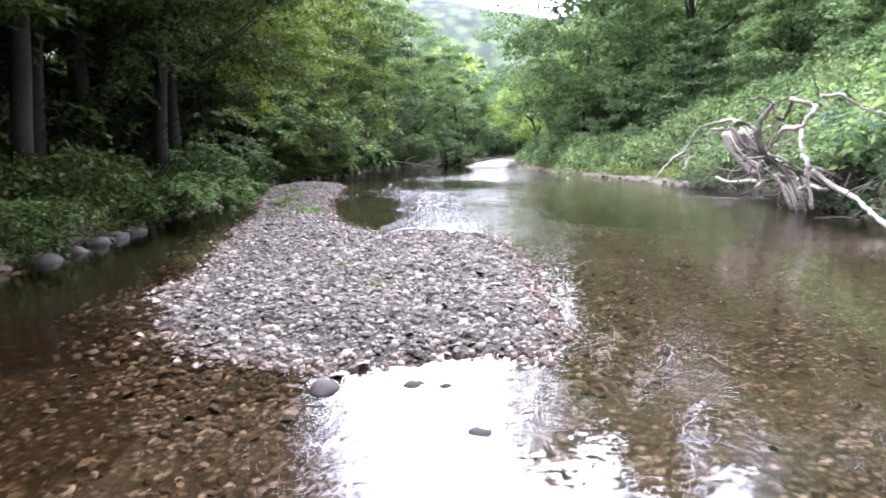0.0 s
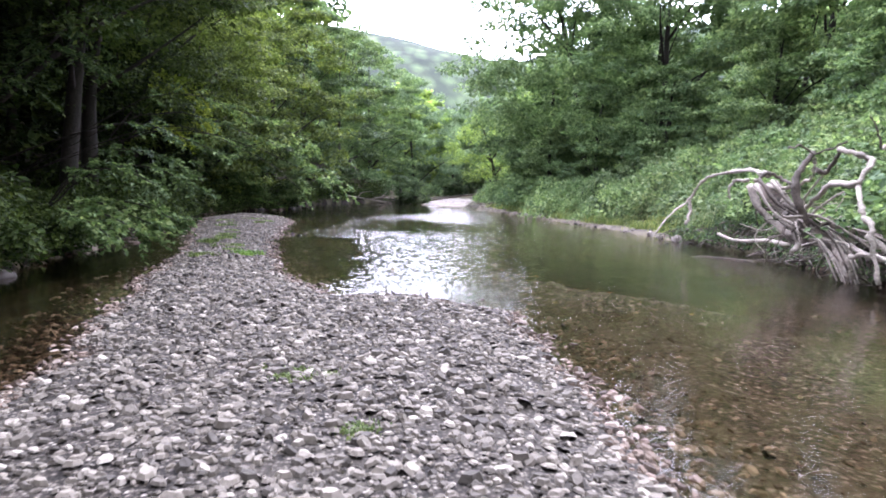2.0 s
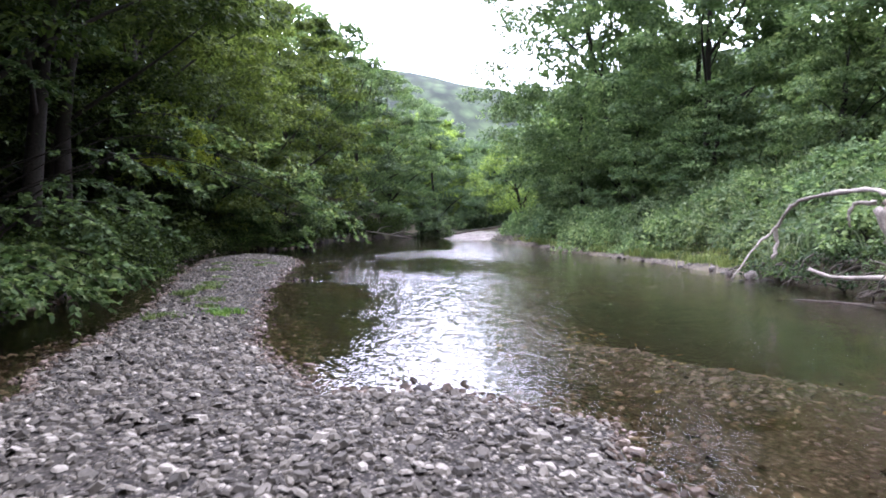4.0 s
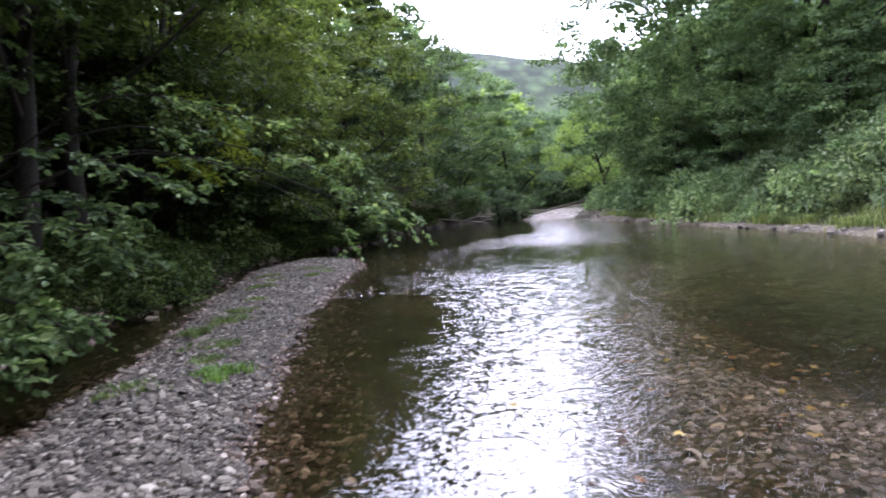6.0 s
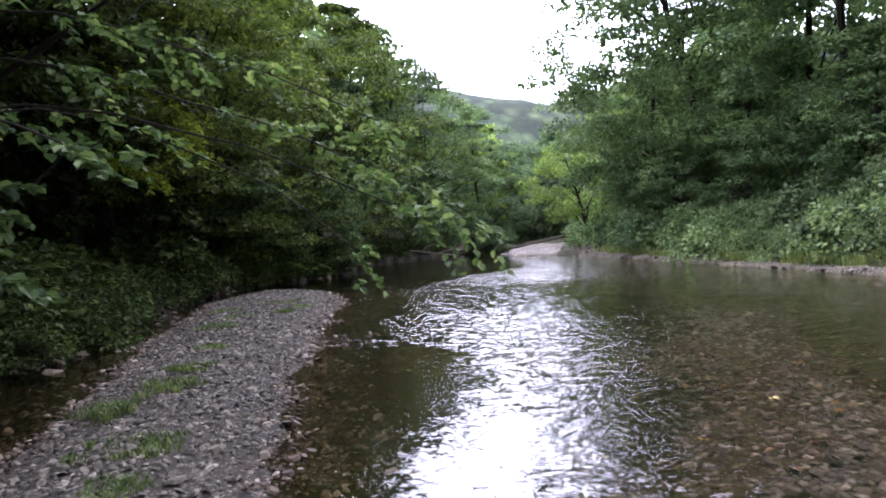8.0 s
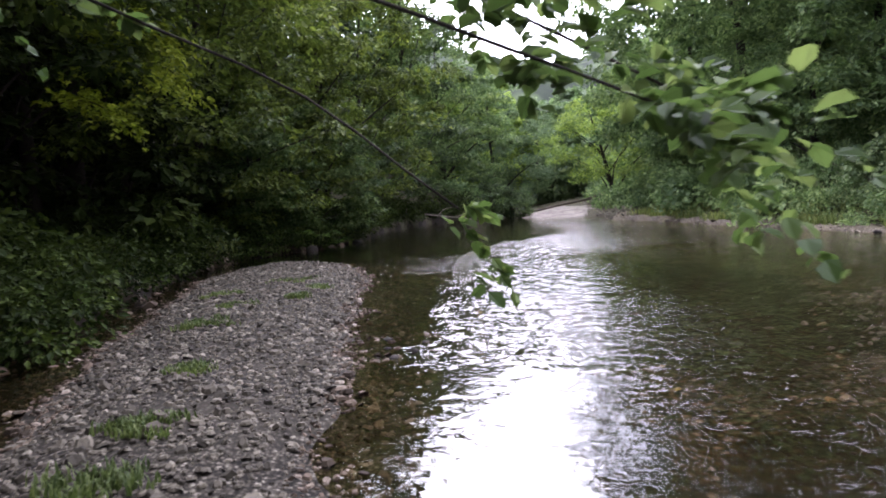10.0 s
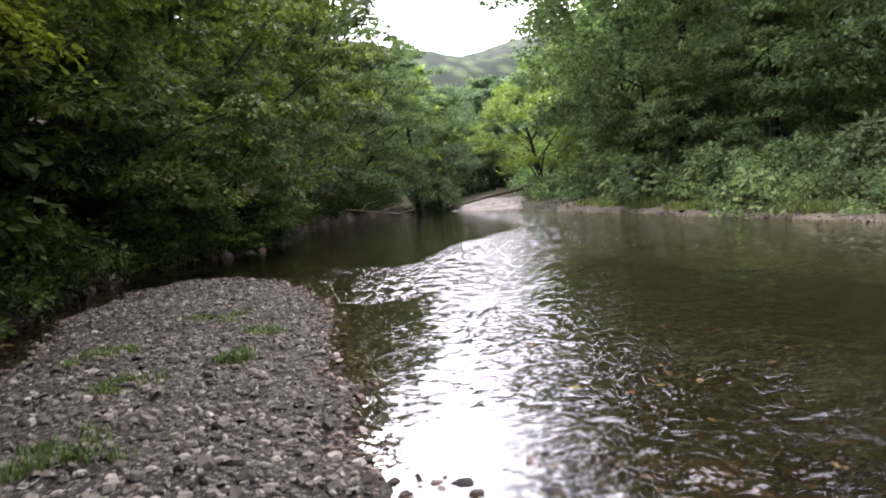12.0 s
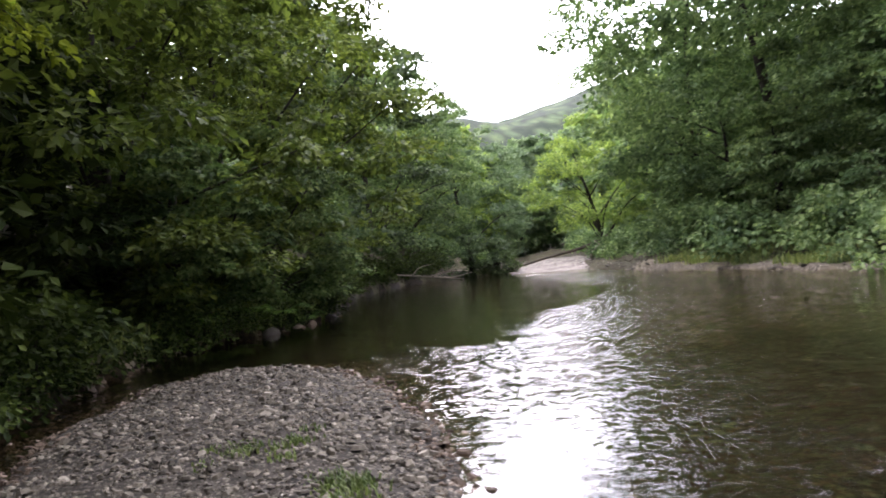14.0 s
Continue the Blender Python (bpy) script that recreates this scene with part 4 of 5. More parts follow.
# darker leaf copy again, putting the wood's shade into these sprays
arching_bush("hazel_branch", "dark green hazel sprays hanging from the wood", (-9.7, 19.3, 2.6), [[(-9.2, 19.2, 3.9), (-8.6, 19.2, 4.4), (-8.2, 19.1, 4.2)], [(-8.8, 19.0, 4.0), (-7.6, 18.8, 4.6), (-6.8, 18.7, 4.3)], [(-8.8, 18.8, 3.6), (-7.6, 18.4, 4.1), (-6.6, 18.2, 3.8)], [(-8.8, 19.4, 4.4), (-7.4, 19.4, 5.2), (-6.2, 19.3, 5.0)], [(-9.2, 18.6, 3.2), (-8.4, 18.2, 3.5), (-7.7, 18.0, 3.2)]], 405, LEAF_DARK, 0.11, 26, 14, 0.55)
arching_bush("maple_branch", "yellow-green leafy branch catching the light", (-10.2, 28.0, 2.6), [[(-8.7, 27.8, 3.7), (-7.7, 27.4, 3.8), (-6.9, 27.0, 3.4)], [(-8.9, 28.2, 4.3), (-8.0, 28.4, 4.6), (-7.2, 28.2, 4.2)], [(-8.7, 27.0, 3.1), (-7.9, 26.6, 3.1), (-7.2, 26.2, 2.7)], [(-8.9, 27.4, 4.7), (-8.1, 27.2, 4.9), (-7.3, 27.0, 4.5)]], 403, LEAF_YELLOW, 0.095, 52, 14, 0.55)
arching_bush("maple_branch", "yellow-green leafy branch catching the light", (-10.4, 30.5, 2.4), [[(-8.8, 29.6, 4.0), (-7.8, 29.0, 4.1), (-7.1, 28.7, 3.5)], [(-8.8, 30.0, 4.9), (-8.0, 29.4, 5.1), (-7.4, 29.0, 4.6)]], 404, LEAF_YELLOW, 0.095, 46, 14, 0.5)

r5 = np.random.default_rng(31)
yy = r5.uniform(8, 46, 1000)
xx = np.interp(yy, RIGHT[:, 0], RIGHT[:, 1]) + np.where(yy > 25, 0.9, 0.25) + 9.5 * r5.random(1000)
cc = np.stack([xx, yy, land(xx, yy) + 0.12], -1)
v1, f1 = clump_leaves(r5, cc, r5.uniform(0.3, 0.65, 1000), 40, 0.105, 0.45, 0.6, rough=0.7)
# dark leaf colour here stands in for shaded gaps between the bramble mounds
tagged(new("bank_ivy", mesh_of("bank_ivy", v1, f1, LEAF_DARK)), "low leafy undergrowth covering the sloping bank", "undergrowth", kind="stuff")
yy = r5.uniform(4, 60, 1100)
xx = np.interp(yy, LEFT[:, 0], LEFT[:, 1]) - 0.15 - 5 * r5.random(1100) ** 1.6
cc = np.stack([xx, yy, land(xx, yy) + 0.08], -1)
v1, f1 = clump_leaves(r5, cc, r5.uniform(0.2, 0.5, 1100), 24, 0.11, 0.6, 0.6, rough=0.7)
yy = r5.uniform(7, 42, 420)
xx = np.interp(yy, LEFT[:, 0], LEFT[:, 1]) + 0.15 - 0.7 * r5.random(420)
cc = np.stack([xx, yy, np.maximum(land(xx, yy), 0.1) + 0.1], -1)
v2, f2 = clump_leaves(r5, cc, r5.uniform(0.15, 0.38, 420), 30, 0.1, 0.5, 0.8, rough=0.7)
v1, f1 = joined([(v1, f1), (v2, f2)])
# undergrowth leaves hold the bank's shade in their colour
tagged(new("bank_undergrowth", mesh_of("bank_undergrowth", v1, f1, LEAF_SHADED_FLOOR)), "low undergrowth on the shaded bank, leaves coloured shade-dark", "undergrowth", kind="stuff")

yy = r5.uniform(9, 24.5, 330)
inn = r5.random(330)
xx = np.interp(yy, RIGHT[:, 0], RIGHT[:, 1]) - 0.1 + 0.9 * inn
cc = np.stack([xx, yy, np.maximum(land(xx, yy), 0.12) + 0.12], -1)
v1, f1 = clump_leaves(r5, cc, r5.uniform(0.2, 0.42, 330), 34, 0.1, 0.6, 0.7, rough=0.7)
tagged(new("bank_creeper", mesh_of("bank_creeper", v1, f1, LEAF_DARK)), "dark creepers hanging down the steep earth bank", "creeper", kind="stuff")
roots = []
for n in range(150):
    y0 = r5.uniform(10, 24.5)
    x0 = float(np.interp(y0, RIGHT[:, 0], RIGHT[:, 1])) + r5.uniform(-0.05, 0.5)
    z0 = ground_z(x0, y0) + 0.06
    p0 = np.array([x0, y0, z0])
    p2 = p0 + [-r5.uniform(0.15, 0.8), r5.normal(0, 0.5), -z0 * r5.uniform(0.5, 1.0)]
    p1 = (p0 + p2) / 2 + [r5.normal(-0.05, 0.1), r5.normal(0, 0.12), r5.uniform(-0.02, 0.2)]
    roots.append(tube(curve_through([p0, p1, p2], 7), r5.uniform(0.012, 0.035), 0.006, 5, 0.15, r5))
tagged(new("bank_roots", mesh_of("bank_roots", *joined(roots), WETWOOD, smooth=True)), "brown bare roots hanging out of the eroded bank", "roots", kind="stuff")

# ---- the fallen dead tree on the bank ----
dead = tagged(new("dead_tree"), "fallen bleached dead tree with bare tangled branches on the bank", "dead tree")
dead.location = (8.4, 15.6, 0.0)
wrng = np.random.default_rng(12)


def wood(name, r0, r1, mat, pts):
    line = curve_through(pts, 4 * len(pts)) - np.array(dead.location)
    line[1:-1] += wrng.normal(0, 0.012, (len(line) - 2, 3))
    part(name, mesh_of("dead_" + name, *tube(line, r0, r1, 10, 0.24, wrng), mat, smooth=True), dead, "dark broken stump" if name == "snag" else "")


wood("trunk", 0.07, 0.1, DEADWOOD, [(7.20, 16.75, 1.77), (7.52, 16.25, 1.22), (7.76, 15.75, 0.91), (7.90, 15.25, 0.69), (7.94, 14.95, 0.45), (8.00, 14.75, 0.04)])
wood("strand", 0.075, 0.05, DEADWOOD, [(7.04, 16.75, 1.73), (7.18, 16.55, 1.31), (7.36, 16.25, 0.98), (7.49, 15.95, 0.82), (7.58, 15.75, 0.61), (7.39, 15.65, 0.45)])
wood("strand", 0.08, 0.04, DEADWOOD, [(7.35, 16.65, 1.72), (7.65, 16.35, 1.36), (7.92, 15.85, 1.08), (8.10, 15.05, 0.66), (8.10, 14.45, 0.51), (8.16, 14.05, 0.49)])
wood("root", 0.04, 0.03, DEADWOOD, [(7.16, 16.75, 1.85), (7.32, 16.65, 1.72), (7.48, 16.45, 1.67), (7.66, 16.25, 1.71), (7.81, 15.95, 1.85), (7.84, 15.85, 2.01), (7.85, 15.85, 2.30)])
wood("snag", 0.055, 0.1, WETWOOD, [(7.87, 15.95, 2.40), (7.61, 15.85, 2.06), (7.43, 15.75, 1.78), (7.49, 15.65, 1.35), (7.63, 15.65, 0.97), (7.70, 15.65, 0.59)])
wood("root", 0.045, 0.035, WETWOOD, [(7.81, 15.75, 2.06), (7.94, 15.65, 2.00), (7.96, 15.45, 2.19), (7.93, 15.25, 2.42)])
wood("limb", 0.055, 0.05, DEADWOOD, [(7.62, 15.85, 1.24), (7.73, 15.45, 1.57), (7.67, 15.05, 1.78), (7.72, 14.45, 1.78), (7.90, 14.45, 2.03), (8.12, 14.65, 2.21), (8.01, 14.85, 2.31), (7.91, 15.25, 2.42)])
wood("branch", 0.05, 0.04, DEADWOOD, [(7.75, 14.45, 1.79), (7.55, 14.05, 1.45), (7.49, 13.85, 1.22), (7.48, 13.65, 1.09), (7.46, 13.55, 0.73), (7.49, 13.38, 0.16)])
wood("twig", 0.018, 0.02, WETWOOD, [(7.05, 15.45, 2.43), (7.45, 15.65, 2.49), (7.81, 15.85, 2.37), (8.07, 15.65, 2.47), (8.20, 15.45, 2.59)])
wood("root", 0.04, 0.03, WETWOOD, [(7.22, 16.75, 1.83), (7.39, 16.65, 1.98), (7.59, 16.45, 1.86), (7.50, 15.85, 1.73)])
wood("root", 0.035, 0.02, DEADWOOD, [(7.04, 16.75, 1.83), (6.84, 16.95, 1.80), (6.73, 16.95, 1.58), (6.77, 16.95, 1.44)])
wood("branch", 0.05, 0.018, DEADWOOD, [(7.51, 16.85, 1.94), (7.73, 17.95, 2.11), (8.12, 19.45, 2.09), (7.86, 19.95, 2.02), (7.69, 20.35, 1.80), (7.55, 20.65, 1.34), (7.13, 20.35, 1.12), (6.68, 20.05, 0.82), (6.15, 19.65, 0.33)])
wood("stub", 0.04, 0.035, DEADWOOD, [(7.60, 20.75, 1.37), (7.61, 20.65, 1.04), (7.40, 20.45, 0.72)])
wood("branch", 0.05, 0.03, DEADWOOD, [(7.88, 14.65, 0.48), (7.80, 14.05, 0.58), (7.69, 13.45, 0.54)])
wood("branch", 0.055, 0.03, DEADWOOD, [(8.05, 14.50, 0.88), (8.13, 14.10, 0.67), (8.07, 13.40, 0.51), (7.83, 12.50, 0.41), (7.48, 11.50, 0.27), (7.31, 10.90, 0.16), (7.08, 10.25, 0.03)])
wood("branch", 0.04, 0.02, DEADWOOD, [(7.98, 14.20, 2.40), (8.34, 14.10, 2.38), (8.59, 14.00, 2.21), (8.83, 13.90, 2.06), (9.00, 13.80, 2.01), (9.15, 13.70, 1.97)])
wood("twig", 0.025, 0.02, DEADWOOD, [(9.09, 13.80, 2.01), (9.14, 13.80, 1.76), (9.11, 13.80, 1.50)])
wood("twig", 0.025, 0.008, WETWOOD, [(7.92, 14.20, 2.38), (7.88, 14.20, 2.58), (7.70, 14.20, 2.93)])

for n in range(18):
    o = np.array([wrng.normal(-0.12, 0.11), wrng.normal(0, 0.13), wrng.normal(0.02, 0.1)])
    line = curve_through([np.array(p) + o + wrng.normal(0, 0.03, 3) for p in [(7.4, 16.7, 1.75), (7.68, 16.25, 1.2), (7.9, 15.75, 0.9), (8.05, 15.2, 0.65), (8.1, 14.75, 0.05)]][wrng.integers(0, 2):], 14)
    part("strand", mesh_of("dead_strand", *tube(line - np.array(dead.location), wrng.uniform(0.03, 0.055), 0.014, 6, 0.3, wrng), DEADWOOD if n % 4 else WETWOOD, smooth=True), dead)
for n in range(10):
    p0 = np.array([7.85, 15.8, 1.0]) + wrng.normal(0, 0.15, 3)
    u = wrng.uniform(0.2, 1.0)
    p2 = np.array([8.3 + 0.9 * u, 15.2 - 2.2 * u, wrng.uniform(0.0, 0.45)])
    p1 = (p0 + p2) / 2 + [wrng.normal(0, 0.12), wrng.normal(0, 0.12), wrng.uniform(-0.1, 0.35)]
    line = curve_through([p0, p1, p2, p2 + wrng.normal(0, 0.15, 3) * [1, 1, 0.3]], 14)
    part("branch", mesh_of("dead_branch", *tube(line - np.array(dead.location), wrng.uniform(0.03, 0.05), 0.012, 7, 0.2, wrng), DEADWOOD if n % 4 else WETWOOD, smooth=True), dead)
for n in range(26):
    u = wrng.random()
    p0 = np.array([7.45, 16.6, 1.6]) * (1 - u) + np.array([8.0, 15.3, 0.7]) * u + wrng.normal(0, 0.08, 3)
    d = unit(np.array([wrng.normal(-0.25, 0.5), wrng.normal(-0.1, 0.6), wrng.normal(-0.35, 0.55)]))
    L = wrng.uniform(0.3, 1.1)
    pts = [p0, p0 + d * L * 0.4 + wrng.normal(0, 0.1, 3), p0 + d * L * 0.75 + wrng.normal(0, 0.14, 3), p0 + d * L + wrng.normal(0, 0.16, 3) - [0, 0, 0.12]]
    line = curve_through(pts, 12)
    line[:, 2] = np.maximum(line[:, 2], -0.05)
    part("root", mesh_of("dead_root", *tube(line - np.array(dead.location), wrng.uniform(0.018, 0.045), 0.008, 7, 0.2, wrng), DEADWOOD if n % 3 else WETWOOD, smooth=True), dead)


def drift_log(label, pts, r0, r1, mat, name="log"):
    root = new(name)
    root.location = pts[0]
    line = curve_through(pts, 10) - np.array(pts[0])
    line[1:-1] += wrng.normal(0, 0.01, (8, 3))
    part("stem", mesh_of("log", *tube(line, r0, r1, 9, 0.12, wrng), mat, smooth=True), root)
    return tagged(root, label, "log", "driftwood")


drift_log("dark drowned branch breaking the water surface", [(6.9, 19.2, -0.02), (7.3, 18.9, 0.0), (7.8, 18.4, 0.008), (8.2, 18.0, -0.03)], 0.015, 0.03, WETWOOD)
drift_log("thin bleached log lying along the bank edge", [(8.7, 21.25, 0.45), (8.8, 20.85, 0.34), (8.87, 20.25, 0.34), (8.9, 19.25, 0.42), (8.8, 18.05, 0.4)], 0.035, 0.06, DEADWOOD)
drift_log("thick pale log sticking out of the bank", [(9.32, 13.60, 1.25), (9.59, 13.30, 1.11), (10.3, 12.80, 0.85)], 0.13, 0.14, DEADWOOD)
drift_log("brown log half buried in the bank", [(9.03, 13.20, 0.42), (9.23, 12.80, 0.4), (9.8, 12.20, 0.5)], 0.09, 0.1, WETWOOD)
snagged = tagged(new("drift_branch"), "bare grey forked branch stranded in still water", "branch", "driftwood")
snagged.location = (-2.4, 57.2, 0.1)
for r0, pts in [(0.05, [(-4.2, 57.0, 0.55), (-2.4, 57.2, 0.28), (-0.6, 57.4, -0.02)]), (0.035, [(-2.4, 57.2, 0.28), (-1.5, 57.1, 0.5), (-0.5, 57.0, 0.42)]), (0.035, [(-3.4, 57.1, 0.42), (-3.0, 57.0, 0.8), (-2.2, 56.9, 0.95)]), (0.03, [(-1.8, 57.3, 0.2), (-1.2, 57.5, 0.15), (-0.3, 57.8, 0.3)]), (0.025, [(-1.5, 57.1, 0.5), (-1.2, 57.1, 0.75), (-1.0, 57.0, 1.0)])]:
    part("branch", mesh_of("drift_branch", *tube(curve_through(pts, 9) - np.array(snagged.location), r0, 0.012, 6, 0.15, wrng), DEADWOOD, smooth=True), snagged)
drift_log("short upright snag at the water's edge", [(-5.4, 56.5, -0.1), (-5.35, 56.5, 0.5), (-5.2, 56.4, 1.3)], 0.09, 0.05, DEADWOOD, "snag")
drift_log("dark fallen trunk sloping down over the pale gravel bank", [(8.8, 62.5, 1.55), (6.8, 61.6, 0.95), (4.4, 60.4, 0.6), (1.8, 59.2, 0.15)], 0.12, 0.06, WETWOOD)
for n in range(9):
    x0, y0 = 6.6 + 0.3 * n, 59.0 + 0.5 * math.sin(2.3 * n)
    drift_log("tangled dead roots on the muddy far bank", [(x0, y0, 0.1), (x0 + 0.3 * math.sin(5 * n), y0, 0.7), (x0 + 0.6 * math.cos(3 * n), y0 + 0.2, 1.1 + 0.25 * math.sin(7 * n))], 0.05, 0.02, WETWOOD if n % 3 else DEADWOOD, "root")
for n, (x, y, h, r) in enumerate([(1.3, 59.0, 1.9, 1.3), (0.1, 60.2, 2.5, 1.4)]):
    tree("willow_bush", "dark green leafy top of a fallen tree in the river", (x, y, -0.05), h, r, 250 + n, LEAF_DARK, leaf=0.13, clumps=45, per=110, low=0.0, size=0.3, limbs=5, flat=0.6, floor=0.05, category="shrub", group="bank shrubs")

# ---- pale gravel bank at the river's far bend ----
gx, gy = np.meshgrid(np.linspace(-1, 1, 41), np.linspace(-1, 1, 25), indexing="ij")
rag = 1 + 0.16 * waves(gx * 3, gy * 3, 62, 2.4)
bump = np.clip(1 - (gx**2 + gy**2) * rag, 0, 1) ** 0.8
V = np.stack([5.2 + gx * 3.3 + 0.3 * gy, 60.5 + gy * 6.5, bump * (0.32 + 0.2 * gx + 0.22 * gy + 0.1 * waves(gx * 3, gy * 2.2, 61, 1.3)) - 0.05 + 0.25 * (gy + 1) / 2], -1).reshape(-1, 3)
i, j = np.meshgrid(np.arange(40), np.arange(24), indexing="ij")
F = np.stack([i * 25 + j, (i + 1) * 25 + j, (i + 1) * 25 + j + 1, i * 25 + j + 1], -1).reshape(-1, 4)
tagged(new("gravel_bank", mesh_of("gravel_bank", V, F, SAND, smooth=True)), "pale gravel bank at the river bend", "gravel bank", kind="structure")


# ---- grass, ferns, fallen leaves ----
def blades(rng, centres, per, high, spread):
    n = len(centres)
    p = centres[:, None] + rng.normal(0, 1, (n, per, 3)) * np.array([spread, spread, 0])
    az = rng.uniform(0, 2 * np.pi, (n, per))
    lean = rng.uniform(0.15, 0.8, (n, per))
    h = high * rng.uniform(0.5, 1.2, (n, per))
    d = np.stack([np.cos(az), np.sin(az), 0 * az], -1)
    w = np.stack([-np.sin(az), np.cos(az), 0 * az], -1) * (0.006 + 0.03 * h[..., None] * 0.6)
    mid = p + d * (lean * h * 0.4)[..., None] + np.array([0, 0, 1.0]) * (h * 0.65)[..., None]
    tip = p + d * (lean * h)[..., None] + np.array([0, 0, 1.0]) * (h * 0.85)[..., None]
    v = np.stack([p - w, p + w, mid + w * 0.8, mid - w * 0.8, tip + w * 0.1, tip - w * 0.1], 2)
    f = np.array([[0, 1, 2, 3], [3, 2, 4, 5]])
    m = n * per
    return v.reshape(-1, 3), (np.arange(m)[:, None, None] * 6 + f[None]).reshape(-1, 4)


TUFTS = [(-3.05, 16.2, 0.28, 0.16), (-4.2, 19.4, 0.3, 0.14), (-4.3, 18.6, 0.26, 0.16), (-3.7, 15.8, 0.3, 0.1), (-3.5, 16.9, 0.22, 0.08), (-4.65, 26.7, 0.22, 0.12), (-4.7, 25.5, 0.2, 0.12), (-6.0, 26.2, 0.3, 0.1), (-5.3, 23.5, 0.3, 0.12), (-4.4, 20.2, 0.3, 0.1), (-4.6, 21.6, 0.28, 0.1), (-5.4, 25.0, 0.28, 0.08), (-0.9, 8.1, 0.25, 0.05), (-0.4, 7.0, 0.12, 0.06), (-3.6, 17.6, 0.35, 0.1), (-5.2, 27.6, 0.35, 0.08)]
for n, (x, y, sp, h) in enumerate(TUFTS):
    r2 = np.random.default_rng(500 + n)
    root = new("weed")
    root.location = (x, y, ground_z(x, y))
    k = int(6 + 26 * sp)
    c = np.stack([r2.normal(0, sp * 0.45, k), r2.normal(0, sp * 0.45, k), np.zeros(k)], 1)
    v, f = blades(r2, c, 34, h * 0.6, 0.05)
    tagged(part("foliage", mesh_of("foliage", v, f, FERN if n == 0 else WEED), root), kind="stuff")
    tagged(root, "small green leafy weed growing between the pebbles", "weed", "weeds on the gravel")

r2 = np.random.default_rng(530)
yy = r2.uniform(23, 48, 1500)
xx = np.interp(yy, RIGHT[:, 0], RIGHT[:, 1]) + r2.uniform(0.5, 2.2, 1500)
patchy = waves(xx, yy, 91, 2.6) + r2.normal(0, 0.3, 1500) > -0.1
xx, yy = xx[patchy], yy[patchy]
v1, f1 = blades(r2, np.stack([xx, yy, land(xx, yy) - 0.02], -1), 11, 0.34, 0.14)
ty = r2.uniform(9, 44, 200)
tx = np.interp(ty, RIGHT[:, 0], RIGHT[:, 1]) + np.where(ty > 24, 1.6, 0.6) + 6.5 * r2.random(200)
tall = waves(tx, ty, 93, 4.0) + r2.normal(0, 0.25, 200) > -0.05
tx, ty = tx[tall], ty[tall]
tagged(new("tall_weeds", mesh_of("tall_weeds", *blades(r2, np.stack([tx, ty, land(tx, ty) - 0.02], -1), 34, 0.85, 0.32), TALL_WEED)), "tall feathery grey-green weeds on the sloping bank", "weeds", kind="stuff")
yy = r2.uniform(5, 40, 700)
xx = np.interp(yy, LEFT[:, 0], LEFT[:, 1]) - r2.uniform(0.25, 1.8, 700)
v2, f2 = blades(r2, np.stack([xx, yy, land(xx, yy) - 0.02], -1), 8, 0.3, 0.12)
yy = r2.uniform(33.5, 41, 300)
xx = np.interp(yy, LEFT[:, 0], LEFT[:, 1]) - r2.uniform(0.1, 1.6, 300)
v3, f3 = blades(r2, np.stack([xx, yy, land(xx, yy) - 0.02], -1), 14, 0.36, 0.14)
tagged(new("bank_grass", mesh_of("bank_grass", *joined([(v1, f1), (v2, f2), (v3, f3)]), GRASS)), "rough long grass along the water's edge", "grass", kind="stuff")


def fern(label, base, size, seed, fronds=9):
    rng = np.random.default_rng(seed)
    root = new("fern")
    root.location = base
    for i in range(fronds):
        az = i * 2 * np.pi / fronds + rng.normal(0, 0.25)
        L = size * rng.uniform(0.75, 1.15)
        d = np.array([math.cos(az), math.sin(az), 0])
        q = np.linspace(0.12, 1, 22)
        line = d * (q * L * 0.85)[:, None] + np.array([0, 0, 1]) * (L * (0.85 * q - 0.72 * q**2.2))[:, None]
        g = unit(np.gradient(line, axis=0))
        side = np.array([-math.sin(az), math.cos(az), 0])
        p = np.concatenate([line, line])
        sg = np.concatenate([np.ones(22), -np.ones(22)])[:, None]
        w = unit(side * sg + np.concatenate([g, g]) * 0.5 + rng.normal(0, 0.08, (44, 3)))
        up = unit(np.cross(w, np.concatenate([g, g])) * -sg + rng.normal(0, 0.1, (44, 3)))
        sz = L * 0.26 * np.concatenate([np.sin(np.pi * q**0.75 * 0.93 + 0.15)] * 2).clip(0.1)
        v, f = leaf_faces(p, w, up, sz, 0.24, True)
        part("frond", mesh_of("fern_frond", v, f, FERN), root)
    return tagged(root, label, "fern", "ferns")


FERNS = [(-7.0, 38.3, 1.0), (-7.5, 37.5, 1.0), (-6.6, 39.2, 0.8), (-8.3, 36.6, 0.9), (-7.7, 36.3, 0.9), (-6.6, 9.6, 0.6), (-6.9, 10.8, 0.65), (-6.5, 11.6, 0.6), (-7.2, 9.0, 0.7), (-7.3, 12.0, 0.7), (-6.4, 8.3, 0.55), (-7.8, 24.6, 0.8), (-8.1, 26.4, 0.9)]
for n, (x, y, k) in enumerate(FERNS):
    fern("bright green fern on the shady bank", (x, y, ground_z(x, y) - 0.02), k, 550 + n)

FLOATING = [(-0.22, 14.96), (0.43, 14.3), (0.3, 14.85), (0.8, 14.2), (0.56, 17.4), (0.19, 17.3), (0.81, 18.5), (-2.3, 24.2), (-1.74, 24.1), (-2.22, 25.5)]
lrng = np.random.default_rng(9)
LEAF_FALLEN, nt_, b_ = material("fallen_leaf", 0.6, 0.3)
